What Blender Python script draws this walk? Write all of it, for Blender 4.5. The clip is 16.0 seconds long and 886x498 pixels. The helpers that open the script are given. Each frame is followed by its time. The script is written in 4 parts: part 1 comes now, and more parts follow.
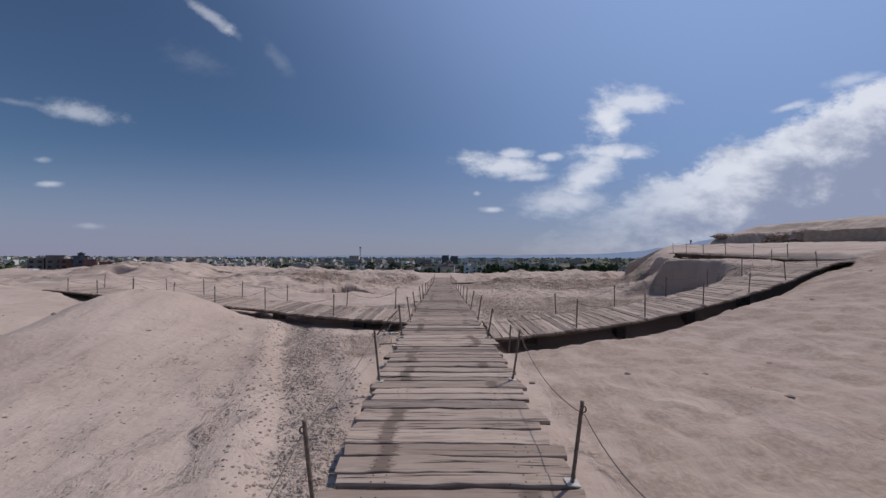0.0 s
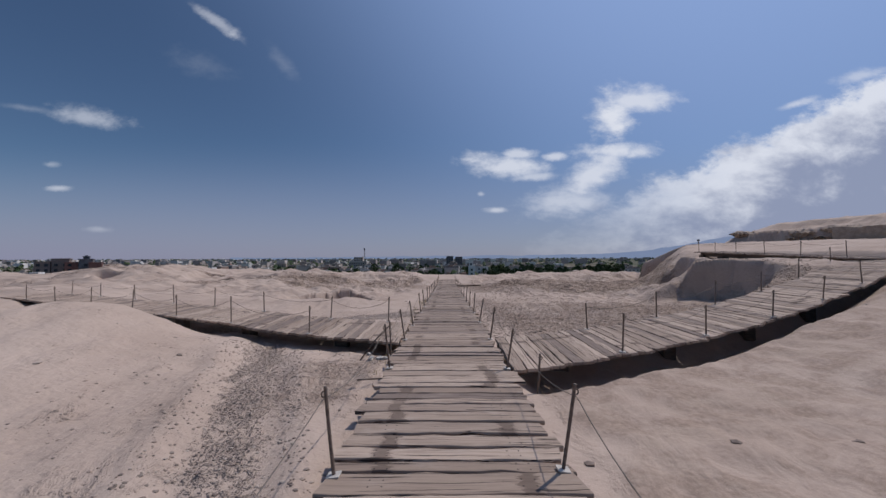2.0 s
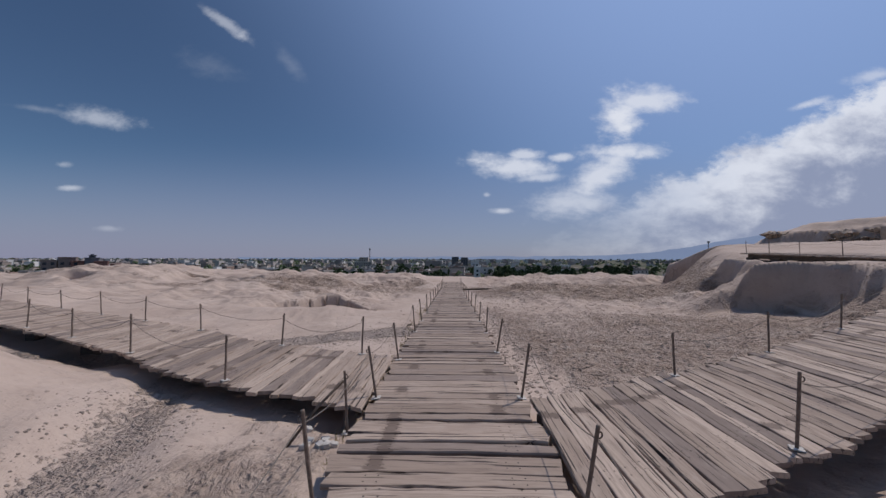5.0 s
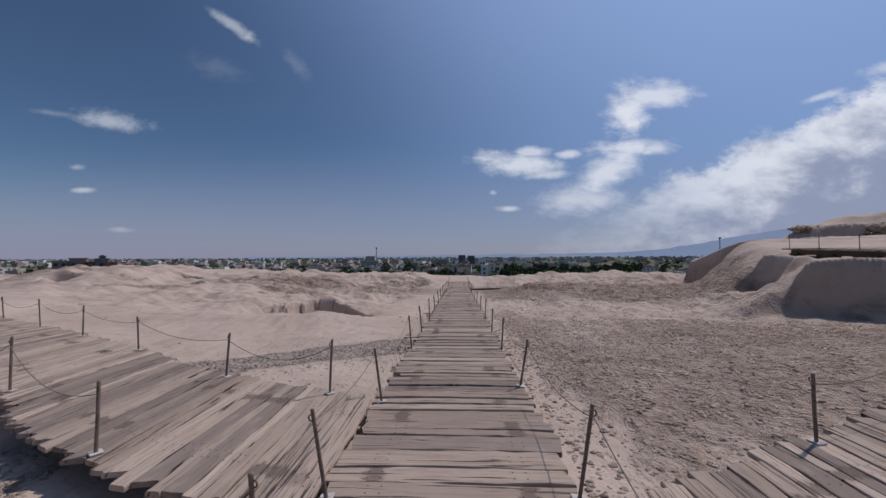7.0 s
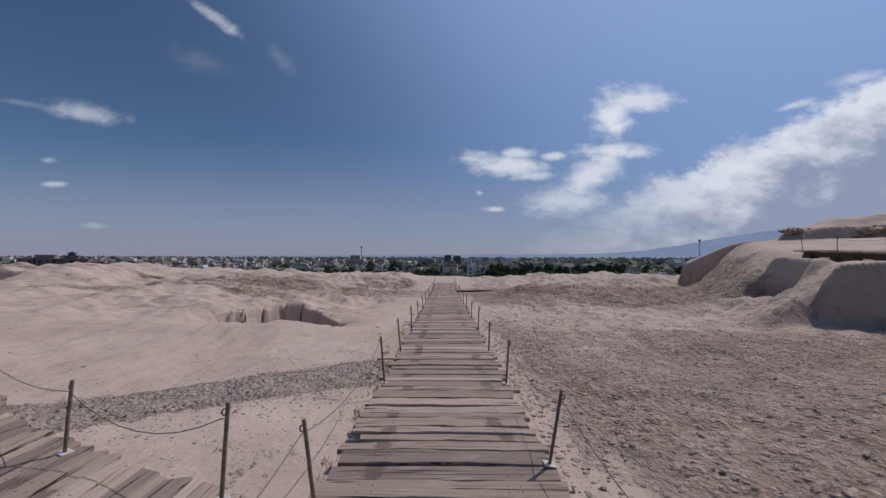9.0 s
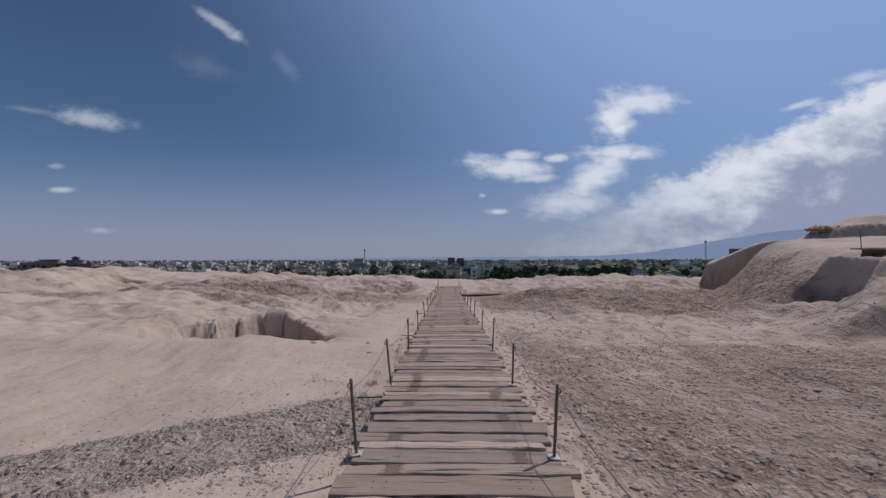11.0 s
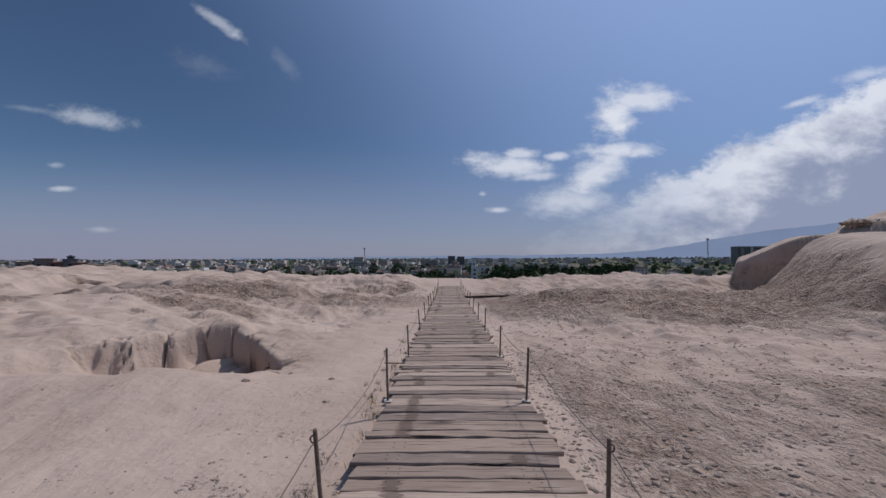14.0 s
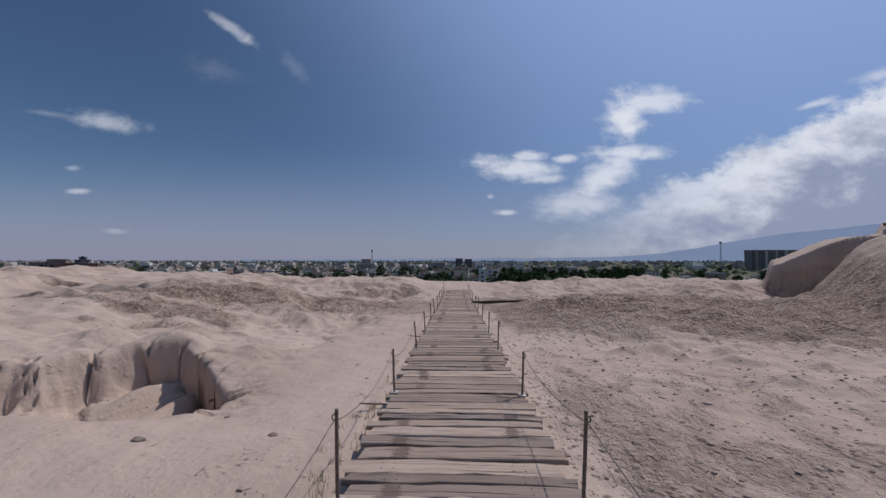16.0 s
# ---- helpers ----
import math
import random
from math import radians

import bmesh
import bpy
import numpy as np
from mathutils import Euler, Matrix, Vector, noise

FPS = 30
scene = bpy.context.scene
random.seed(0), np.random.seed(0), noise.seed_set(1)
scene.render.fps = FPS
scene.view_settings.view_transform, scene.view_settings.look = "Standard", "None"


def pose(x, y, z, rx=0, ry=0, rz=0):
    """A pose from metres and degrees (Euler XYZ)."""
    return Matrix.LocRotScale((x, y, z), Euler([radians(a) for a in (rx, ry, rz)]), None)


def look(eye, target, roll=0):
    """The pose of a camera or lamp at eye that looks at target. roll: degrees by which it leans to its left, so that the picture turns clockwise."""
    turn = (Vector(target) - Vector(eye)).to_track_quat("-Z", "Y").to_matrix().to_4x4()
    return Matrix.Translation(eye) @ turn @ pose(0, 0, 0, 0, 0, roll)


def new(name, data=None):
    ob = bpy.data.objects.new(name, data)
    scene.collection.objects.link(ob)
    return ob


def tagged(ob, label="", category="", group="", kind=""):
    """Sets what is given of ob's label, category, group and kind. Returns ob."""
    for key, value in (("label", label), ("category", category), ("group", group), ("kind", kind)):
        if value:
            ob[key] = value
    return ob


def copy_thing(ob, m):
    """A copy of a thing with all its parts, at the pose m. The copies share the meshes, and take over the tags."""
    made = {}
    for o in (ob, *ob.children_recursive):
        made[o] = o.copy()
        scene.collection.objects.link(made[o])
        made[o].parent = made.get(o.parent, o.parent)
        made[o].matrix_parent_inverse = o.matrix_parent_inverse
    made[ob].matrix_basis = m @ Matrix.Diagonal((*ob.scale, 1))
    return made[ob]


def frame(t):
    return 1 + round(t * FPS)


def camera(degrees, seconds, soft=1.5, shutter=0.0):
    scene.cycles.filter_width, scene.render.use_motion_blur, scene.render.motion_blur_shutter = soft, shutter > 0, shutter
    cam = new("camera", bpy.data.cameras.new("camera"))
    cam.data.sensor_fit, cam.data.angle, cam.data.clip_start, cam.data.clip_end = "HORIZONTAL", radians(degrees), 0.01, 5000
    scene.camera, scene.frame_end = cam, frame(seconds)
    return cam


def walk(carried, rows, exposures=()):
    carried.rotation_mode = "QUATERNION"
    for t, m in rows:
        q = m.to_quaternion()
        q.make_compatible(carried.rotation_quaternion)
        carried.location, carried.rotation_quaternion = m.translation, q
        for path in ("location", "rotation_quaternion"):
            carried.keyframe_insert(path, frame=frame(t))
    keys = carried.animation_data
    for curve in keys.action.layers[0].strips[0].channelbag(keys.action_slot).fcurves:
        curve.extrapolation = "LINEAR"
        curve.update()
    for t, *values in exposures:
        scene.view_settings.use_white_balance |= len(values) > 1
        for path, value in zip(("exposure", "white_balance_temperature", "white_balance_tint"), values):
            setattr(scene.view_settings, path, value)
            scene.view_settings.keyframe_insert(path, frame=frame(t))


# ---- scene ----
LENS = 101.55
cam = camera(LENS, 16.0)
PATH = [
    (0.0, pose(-0.067, -2.286, 1.637, 91.17, -0.15, -0.17)),
    (0.5, pose(-0.106, -1.776, 1.643, 90.96, 0.25, -1.41)),
    (1.0, pose(-0.086, -1.284, 1.650, 91.05, 0.18, 0.47)),
    (1.5, pose(-0.045, -0.797, 1.654, 91.14, 0.27, -1.13)),
    (2.0, pose(-0.020, -0.298, 1.648, 91.30, 0.22, 0.53)),
    (2.5, pose(0.002, 0.207, 1.642, 91.40, 0.12, 1.72)),
    (3.0, pose(0.021, 0.722, 1.648, 91.28, 0.18, 1.08)),
    (3.5, pose(0.036, 1.234, 1.654, 91.38, -0.02, 2.16)),
    (4.0, pose(0.047, 1.724, 1.651, 91.47, -0.19, 1.44)),
    (6.5, pose(0.005, 4.211, 1.648, 91.19, 0.31, 1.77)),
    (7.0, pose(0.054, 4.618, 1.643, 91.15, 0.31, 2.46)),
    (7.5, pose(0.056, 5.060, 1.644, 91.29, -0.24, 1.58)),
    (8.0, pose(0.028, 5.526, 1.649, 91.16, -0.11, -0.85)),
    (8.5, pose(0.002, 6.000, 1.649, 91.10, -0.32, -0.17)),
    (11.0, pose(-0.051, 8.467, 1.560, 91.54, 0.16, 0.77)),
    (11.5, pose(-0.073, 8.940, 1.540, 91.78, -0.18, -0.52)),
    (12.0, pose(-0.098, 9.410, 1.521, 91.82, -0.05, -0.54)),
    (12.5, pose(-0.114, 9.898, 1.505, 91.66, -0.17, 0.10)),
    (13.0, pose(-0.119, 10.422, 1.497, 91.26, 0.09, -0.13)),
    (13.5, pose(-0.115, 10.951, 1.488, 91.20, 0.10, 0.48)),
    (14.0, pose(-0.105, 11.461, 1.470, 91.29, 0.26, 0.80)),
    (14.5, pose(-0.088, 11.966, 1.450, 91.59, 0.43, 0.32)),
    (15.0, pose(-0.058, 12.470, 1.436, 91.61, 0.52, 1.48)),
    (15.5, pose(-0.035, 12.961, 1.419, 91.67, 0.51, 0.73)),
    (16.0, pose(-0.024, 13.439, 1.401, 91.69, 0.01, 2.00)),
]
walk(cam, PATH)

# ---- light ----
SUN_ELEV, SUN_AZ = radians(56), math.atan2(0.81, 0.58)      # azimuth clockwise from +y
sun = new("sun", bpy.data.lights.new("sun", "SUN"))
sun.data.energy, sun.data.angle, sun.data.color = 2.4, radians(0.55), (1.0, 0.925, 0.855)
sun.matrix_world = look((40.5, 29, 74), (0, 0, 0))
scene.view_settings.exposure = 0.0

world = bpy.data.worlds.new("world")
scene.world = world
world.use_nodes = True


class Nodes:
    """Short hand for building node trees."""

    def __init__(self, tree):
        self.t = tree
        tree.nodes.clear()

    def add(self, kind, **settings):
        n = self.t.nodes.new(kind)
        for k, v in settings.items():
            setattr(n, k, v)
        return n

    def put(self, socket, v):
        if isinstance(v, bpy.types.NodeSocket):
            self.t.links.new(v, socket)
        elif v is not None:
            socket.default_value = v

    def math(self, op, a, b=None, c=None, clamp=False):
        n = self.add("ShaderNodeMath", operation=op, use_clamp=clamp)
        for i, v in enumerate((a, b, c)):
            self.put(n.inputs[i], v)
        return n.outputs[0]

    def step(self, v, lo, hi, out0=0.0, out1=1.0):
        n = self.add("ShaderNodeMapRange", interpolation_type="SMOOTHSTEP")
        for i, s in enumerate((v, lo, hi, out0, out1)):
            self.put(n.inputs[i], s)
        return n.outputs[0]

    def mix(self, f, a, b, blend="MIX"):
        n = self.add("ShaderNodeMix", data_type="RGBA", blend_type=blend)
        self.put(n.inputs[0], f)
        self.put(n.inputs[6], a)
        self.put(n.inputs[7], b)
        return n.outputs[2]

    def noise(self, vec, scale, detail=4.0, rough=0.55, distort=0.0):
        n = self.add("ShaderNodeTexNoise")
        self.put(n.inputs["Vector"], vec)
        n.inputs["Scale"].default_value, n.inputs["Detail"].default_value = scale, detail
        n.inputs["Roughness"].default_value, n.inputs["Distortion"].default_value = rough, distort
        return n.outputs["Fac"]

    def mapping(self, vec, scale=(1, 1, 1), rot=(0, 0, 0), loc=(0, 0, 0)):
        n = self.add("ShaderNodeMapping")
        self.put(n.inputs["Vector"], vec)
        n.inputs["Scale"].default_value, n.inputs["Rotation"].default_value, n.inputs["Location"].default_value = scale, rot, loc
        return n.outputs[0]


def build_sky():
    n = Nodes(world.node_tree)
    sky = n.add("ShaderNodeTexSky", sky_type="NISHITA", sun_disc=False)
    sky.sun_elevation, sky.sun_rotation = SUN_ELEV, SUN_AZ
    sky.altitude, sky.air_density, sky.dust_density, sky.ozone_density = 1200, 1.0, 0.8, 4.0
    co = n.add("ShaderNodeTexCoord").outputs["Generated"]
    sep = n.add("ShaderNodeSeparateXYZ")
    n.put(sep.inputs[0], co)
    ahead = n.math("MAXIMUM", sep.outputs[1], 0.05)
    u = n.math("DIVIDE", sep.outputs[0], ahead)
    v = n.math("DIVIDE", sep.outputs[2], ahead)
    uv = n.add("ShaderNodeCombineXYZ")
    n.put(uv.inputs[0], u)
    n.put(uv.inputs[1], v)
    uv = uv.outputs[0]
    rag = n.noise(n.mapping(uv, (1, 1.6, 1)), 6.0, 10.0, 0.64, 0.2)
    puff = n.noise(n.mapping(uv, (1, 1.8, 1), loc=(3, 1, 0)), 19.0, 7.0, 0.62, 0.2)
    edge = n.math("ADD", n.math("MULTIPLY", rag, 2.2), n.math("MULTIPLY", puff, 1.2))
    edge = n.math("SUBTRACT", edge, 1.7)
    # centre, half width, half height, tilt, density, softness
    clouds = ((-1.0, 0.395, 0.15, 0.036, -10, 0.46, 1.0), (-1.18, 0.425, 0.14, 0.014, -8, 0.18, 1.2), (-1.09, 0.198, 0.055, 0.012, 0, 0.5, 0.9),
              (-1.11, 0.265, 0.035, 0.012, 0, 0.3, 1.0), (-0.97, 0.082, 0.05, 0.012, 0, 0.25, 1.0), (-0.64, 0.665, 0.12, 0.020, -36, 0.4, 0.9),
              (-0.60, 0.63, 0.035, 0.024, -20, 0.5, 0.9), (-0.69, 0.55, 0.13, 0.05, -20, 0.10, 1.4), (-0.46, 0.55, 0.09, 0.03, -50, 0.12, 1.3),
              (0.16, 0.255, 0.15, 0.046, -4, 0.8, 0.9), (0.20, 0.285, 0.07, 0.02, 0, 0.7, 0.8), (0.30, 0.277, 0.045, 0.016, 0, 0.7, 0.8),
              (0.25, 0.222, 0.09, 0.016, 3, 0.6, 0.9), (0.46, 0.385, 0.10, 0.085, 50, 0.95, 0.8), (0.52, 0.43, 0.15, 0.045, 5, 0.8, 0.9),
              (0.48, 0.295, 0.15, 0.030, 0, 0.85, 0.9), (0.41, 0.235, 0.13, 0.075, 38, 0.8, 0.9), (0.33, 0.15, 0.20, 0.06, 4, 0.6, 1.1),
              (0.14, 0.13, 0.045, 0.012, 0, 0.6, 0.9), (0.096, 0.175, 0.016, 0.010, 0, 0.4, 0.9), (0.97, 0.42, 0.08, 0.016, 16, 0.6, 0.9),
              (1.16, 0.50, 0.11, 0.025, 12, 0.5, 1.0))
    total = None
    for cu, cv, a, b, tilt, dens, soft in clouds:
        m = n.mapping(uv, (1, 1, 1), (0, 0, 0), (-cu, -cv, 0))
        m = n.mapping(n.mapping(m, (1, 1, 1), (0, 0, radians(-tilt))), (1 / a, 1 / b, 1))
        ln = n.add("ShaderNodeVectorMath", operation="LENGTH")
        n.put(ln.inputs[0], m)
        d = n.math("ADD", n.math("SUBTRACT", 1.0, ln.outputs["Value"]), n.math("MULTIPLY", edge, 0.8))
        f = n.math("MULTIPLY", n.step(d, 0.0, soft), dens)
        total = f if total is None else n.math("MAXIMUM", total, f)
    # the cloud bank that climbs to the right
    depth = n.math("SUBTRACT", n.math("ADD", n.math("MULTIPLY", u, 0.47), -0.045), v)
    bank = n.step(n.math("ADD", n.math("MULTIPLY", depth, 8.0), n.math("MULTIPLY", edge, 0.62)), 0.0, 0.5)
    bank = n.math("MULTIPLY", bank, n.step(n.math("ADD", u, n.math("MULTIPLY", edge, 0.12)), 0.15, 0.85, 0.0, 0.92))
    total = n.math("MAXIMUM", total, bank)
    total = n.math("MULTIPLY", total, n.step(sep.outputs[1], 0.04, 0.2))
    # dusty haze over the horizon, and a thin bright veil round the sun
    low = n.math("MULTIPLY", n.step(v, 0.34, -0.03), n.step(u, -1.6, 0.9, 0.88, 0.66))
    dot = n.add("ShaderNodeVectorMath", operation="DOT_PRODUCT")
    n.put(dot.inputs[0], co)
    dot.inputs[1].default_value = (math.cos(SUN_ELEV) * math.sin(SUN_AZ), math.cos(SUN_ELEV) * math.cos(SUN_AZ), math.sin(SUN_ELEV))
    veil = n.math("MULTIPLY", n.math("POWER", n.step(dot.outputs["Value"], 0.08, 1.05), 2.4), 0.95)
    swirl = n.noise(n.mapping(uv, (1, 1.7, 1), loc=(7, 2, 0)), 4.5, 7, 0.6, 0.2)
    shade = n.step(n.math("ADD", n.math("ADD", depth, n.math("MULTIPLY", n.math("SUBTRACT", swirl, 0.5), -0.62)), n.math("MULTIPLY", n.math("SUBTRACT", rag, 0.5), 0.32)), 0.27, 0.02)
    white = n.mix(shade, (4.9, 5.6, 8.0, 1), (13.2, 13.7, 15.2, 1))
    col = n.mix(1.0, sky.outputs[0], (0.88, 0.97, 1.05, 1), "MULTIPLY")
    col = n.mix(veil, col, (5.2, 7.5, 13.2, 1))
    col = n.mix(low, col, (4.5, 4.6, 6.9, 1))
    col = n.mix(total, col, white)
    bg = n.add("ShaderNodeBackground")
    n.put(bg.inputs[0], col)
    bg.inputs[1].default_value = 0.055
    n.put(n.add("ShaderNodeOutputWorld").inputs[0], bg.outputs[0])


build_sky()


# ---- materials ----
def material(name):
    m = bpy.data.materials.new(name)
    m.use_nodes = True
    return m, Nodes(m.node_tree)


def finish(n, colour, rough=0.9, height=None, bump=0.3, dist=0.02, metal=0.0):
    p = n.add("ShaderNodeBsdfPrincipled")
    n.put(p.inputs["Base Color"], colour)
    n.put(p.inputs["Roughness"], rough)
    n.put(p.inputs["Metallic"], metal)
    p.inputs["Specular IOR Level"].default_value = 0.25
    if height is not None:
        b = n.add("ShaderNodeBump")
        b.inputs["Strength"].default_value, b.inputs["Distance"].default_value = bump, dist
        n.put(b.inputs["Height"], height)
        n.put(p.inputs["Normal"], b.outputs[0])
    n.put(n.add("ShaderNodeOutputMaterial").inputs[0], p.outputs[0])


def ground_material():
    """Sand, darker gravel tracks and the green plain far off; the kinds of ground are vertex weights."""
    m, n = material("dry_earth")
    pos = n.add("ShaderNodeNewGeometry").outputs["Position"]
    grav = n.add("ShaderNodeAttribute", attribute_name="gravel").outputs["Fac"]
    dirt = n.add("ShaderNodeAttribute", attribute_name="dirt").outputs["Fac"]
    plain = n.add("ShaderNodeAttribute", attribute_name="plain").outputs["Fac"]
    even = n.math("SUBTRACT", 1.0, n.math("MULTIPLY", n.add("ShaderNodeAttribute", attribute_name="even").outputs["Fac"], 0.9))
    big = n.noise(pos, 0.35, 5, 0.6)
    mid = n.noise(n.mapping(pos, (1, 0.6, 1)), 1.9, 7, 0.66, 0.5)
    fine = n.noise(pos, 17, 3, 0.6)
    grit = n.noise(pos, 75, 3, 0.7)
    clod = n.add("ShaderNodeTexVoronoi", feature="F1")
    n.put(clod.inputs["Vector"], n.mix(0.08, pos, n.add("ShaderNodeTexNoise").outputs["Color"]))
    clod.inputs["Scale"].default_value = 11.0
    lump = n.step(clod.outputs["Distance"], 0.55, 0.10)
    pick = n.add("ShaderNodeSeparateColor")
    n.put(pick.inputs[0], clod.outputs["Color"])
    lump = n.math("MULTIPLY", lump, n.step(pick.outputs[0], 0.45, 0.75))
    sand = n.mix(n.step(big, 0.3, 0.7), (0.485, 0.385, 0.325, 1), (0.585, 0.478, 0.412, 1))
    sand = n.mix(n.math("MULTIPLY", n.step(mid, 0.46, 0.74), 0.24), sand, (0.36, 0.285, 0.235, 1))
    sand = n.mix(n.math("MULTIPLY", n.step(fine, 0.60, 0.74), 0.13), sand, (0.29, 0.23, 0.19, 1))
    gravel = n.mix(n.step(fine, 0.38, 0.64), (0.335, 0.280, 0.250, 1), (0.50, 0.42, 0.37, 1))
    earth = n.mix(n.step(fine, 0.36, 0.66), (0.235, 0.172, 0.136, 1), (0.40, 0.302, 0.242, 1))
    earth = n.mix(n.math("MULTIPLY", n.step(mid, 0.52, 0.70), 0.7), earth, (0.44, 0.35, 0.288, 1))
    gf = n.step(n.math("ADD", grav, n.math("MULTIPLY", n.math("ADD", n.math("SUBTRACT", mid, 0.5), n.math("SUBTRACT", fine, 0.5)), 1.3)), 0.24, 0.95)
    df = n.step(n.math("ADD", dirt, n.math("MULTIPLY", n.math("SUBTRACT", mid, 0.5), 1.3)), 0.22, 0.8)
    streak = n.noise(n.mapping(pos, (0.55, 1.5, 1), (0, 0, 0.2)), 1.5, 4, 0.6, 0.35)
    earth = n.mix(n.math("MULTIPLY", n.step(streak, 0.45, 0.62), 0.55), earth, (0.52, 0.425, 0.355, 1))
    sand = n.mix(n.math("MULTIPLY", n.step(streak, 0.55, 0.70), 0.14), sand, (0.35, 0.27, 0.215, 1))
    col = n.mix(df, sand, earth)
    col = n.mix(gf, col, gravel)
    # pale crusts where the noise is high, darker crumbs where low, at clod size
    crumb = n.noise(pos, 7.5, 4, 0.6, 0.2)
    loose = n.math("MULTIPLY", n.math("ADD", n.math("MULTIPLY", n.math("MAXIMUM", n.math("MULTIPLY", gf, 0.45), df), 0.75), 0.13), even)
    col = n.mix(n.math("MULTIPLY", n.step(crumb, 0.52, 0.62), n.math("MULTIPLY", loose, 0.85)), col, (0.56, 0.455, 0.385, 1))
    col = n.mix(n.math("MULTIPLY", n.step(crumb, 0.45, 0.36), n.math("MULTIPLY", loose, 0.62)), col, (0.21, 0.16, 0.13, 1))
    far = n.noise(n.mapping(pos, (1, 0.35, 1)), 0.012, 6, 0.65)
    green = n.mix(n.step(far, 0.42, 0.58), (0.055, 0.075, 0.035, 1), (0.15, 0.13, 0.095, 1))
    col = n.mix(plain, col, green)
    stony = n.math("MULTIPLY", n.math("ADD", n.math("MULTIPLY", n.math("MAXIMUM", gf, df), 0.92), 0.07), even)
    h = n.math("ADD", n.math("ADD", n.math("MULTIPLY", n.math("MULTIPLY", mid, 0.45), n.math("ADD", n.math("MULTIPLY", even, 0.65), 0.35)), n.math("MULTIPLY", n.math("MULTIPLY", streak, 0.35), n.math("MULTIPLY", n.math("MAXIMUM", gf, df), even))), n.math("MULTIPLY", grit, 0.05))
    h = n.math("ADD", h, n.math("MULTIPLY", n.math("ADD", n.math("MULTIPLY", fine, 1.0), n.math("MULTIPLY", lump, 1.0)), stony))
    h = n.math("ADD", h, n.math("MULTIPLY", n.math("MULTIPLY", crumb, 1.6), loose))
    col = n.mix(1.0, col, (0.94, 0.903, 0.875, 1), "MULTIPLY")
    finish(n, col, 0.95, h, 0.95, 0.09)
    return m


def plank_material():
    """Grey weathered softwood, each board its own tone, with grain, cracks and dark nail stains."""
    m, n = material("weathered_plank")
    co = n.add("ShaderNodeTexCoord").outputs["Object"]
    rnd = n.add("ShaderNodeObjectInfo").outputs["Random"]
    shift = n.add("ShaderNodeVectorMath", operation="ADD")
    n.put(shift.inputs[0], co)
    off = n.add("ShaderNodeCombineXYZ")
    n.put(off.inputs[0], n.math("MULTIPLY", rnd, 37.0))
    n.put(off.inputs[1], n.math("MULTIPLY", rnd, 11.0))
    n.put(shift.inputs[1], off.outputs[0])
    v = shift.outputs[0]
    grain = n.noise(n.mapping(v, (1.3, 20, 12)), 1.6, 7, 0.68, 0.9)
    crack = n.noise(n.mapping(v, (0.7, 30, 10)), 1.1, 3, 0.5, 1.0)
    blotch = n.noise(n.mapping(v, (1, 2.2, 1)), 3.0, 4, 0.6)
    tone = n.mix(rnd, (0.31, 0.246, 0.206, 1), (0.53, 0.435, 0.373, 1))
    odd = n.step(n.math("FRACT", n.math("MULTIPLY", rnd, 7.7)), 0.80, 0.84)
    tone = n.mix(n.math("MULTIPLY", odd, 0.6), tone, (0.17, 0.14, 0.135, 1))
    col = n.mix(n.math("MULTIPLY", n.step(grain, 0.42, 0.66), 0.45), tone, (0.185, 0.14, 0.118, 1))
    col = n.mix(n.math("MULTIPLY", n.step(blotch, 0.5, 0.78), 0.4), col, (0.50, 0.44, 0.40, 1))
    col = n.mix(n.step(crack, 0.60, 0.65), col, (0.07, 0.055, 0.05, 1))
    # stains over the joists
    sep = n.add("ShaderNodeSeparateXYZ")
    n.put(sep.inputs[0], co)
    near = n.math("ABSOLUTE", n.math("SUBTRACT", n.math("ABSOLUTE", sep.outputs[0]), 0.56))
    near = n.math("ADD", near, n.math("MULTIPLY", n.math("SUBTRACT", grain, 0.5), 0.36))
    hit = n.math("MULTIPLY", n.step(near, 0.080, 0.062), n.step(n.math("FRACT", n.math("ADD", n.math("MULTIPLY", rnd, 17.3), n.math("MULTIPLY", n.math("GREATER_THAN", sep.outputs[0], 0.0), 0.37))), 0.66, 0.70))
    col = n.mix(n.math("MULTIPLY", hit, 0.72), col, (0.12, 0.088, 0.075, 1))
    col = n.mix(1.0, col, (1.0, 0.945, 0.89, 1), "MULTIPLY")
    # nail heads
    ax = n.math("ABSOLUTE", n.math("SUBTRACT", n.math("ABSOLUTE", n.math("SUBTRACT", n.math("ABSOLUTE", sep.outputs[0]), 0.56)), 0.05))
    ay = n.math("ABSOLUTE", n.math("SUBTRACT", n.math("ABSOLUTE", sep.outputs[1]), 0.04))
    nail = n.step(n.math("ADD", ax, ay), 0.011, 0.007)
    col = n.mix(nail, col, (0.04, 0.03, 0.028, 1))
    h = n.math("SUBTRACT", n.math("MULTIPLY", grain, 0.5), n.math("MULTIPLY", n.step(crack, 0.60, 0.68), 1.0))
    finish(n, col, 0.85, h, 0.6, 0.012)
    return m


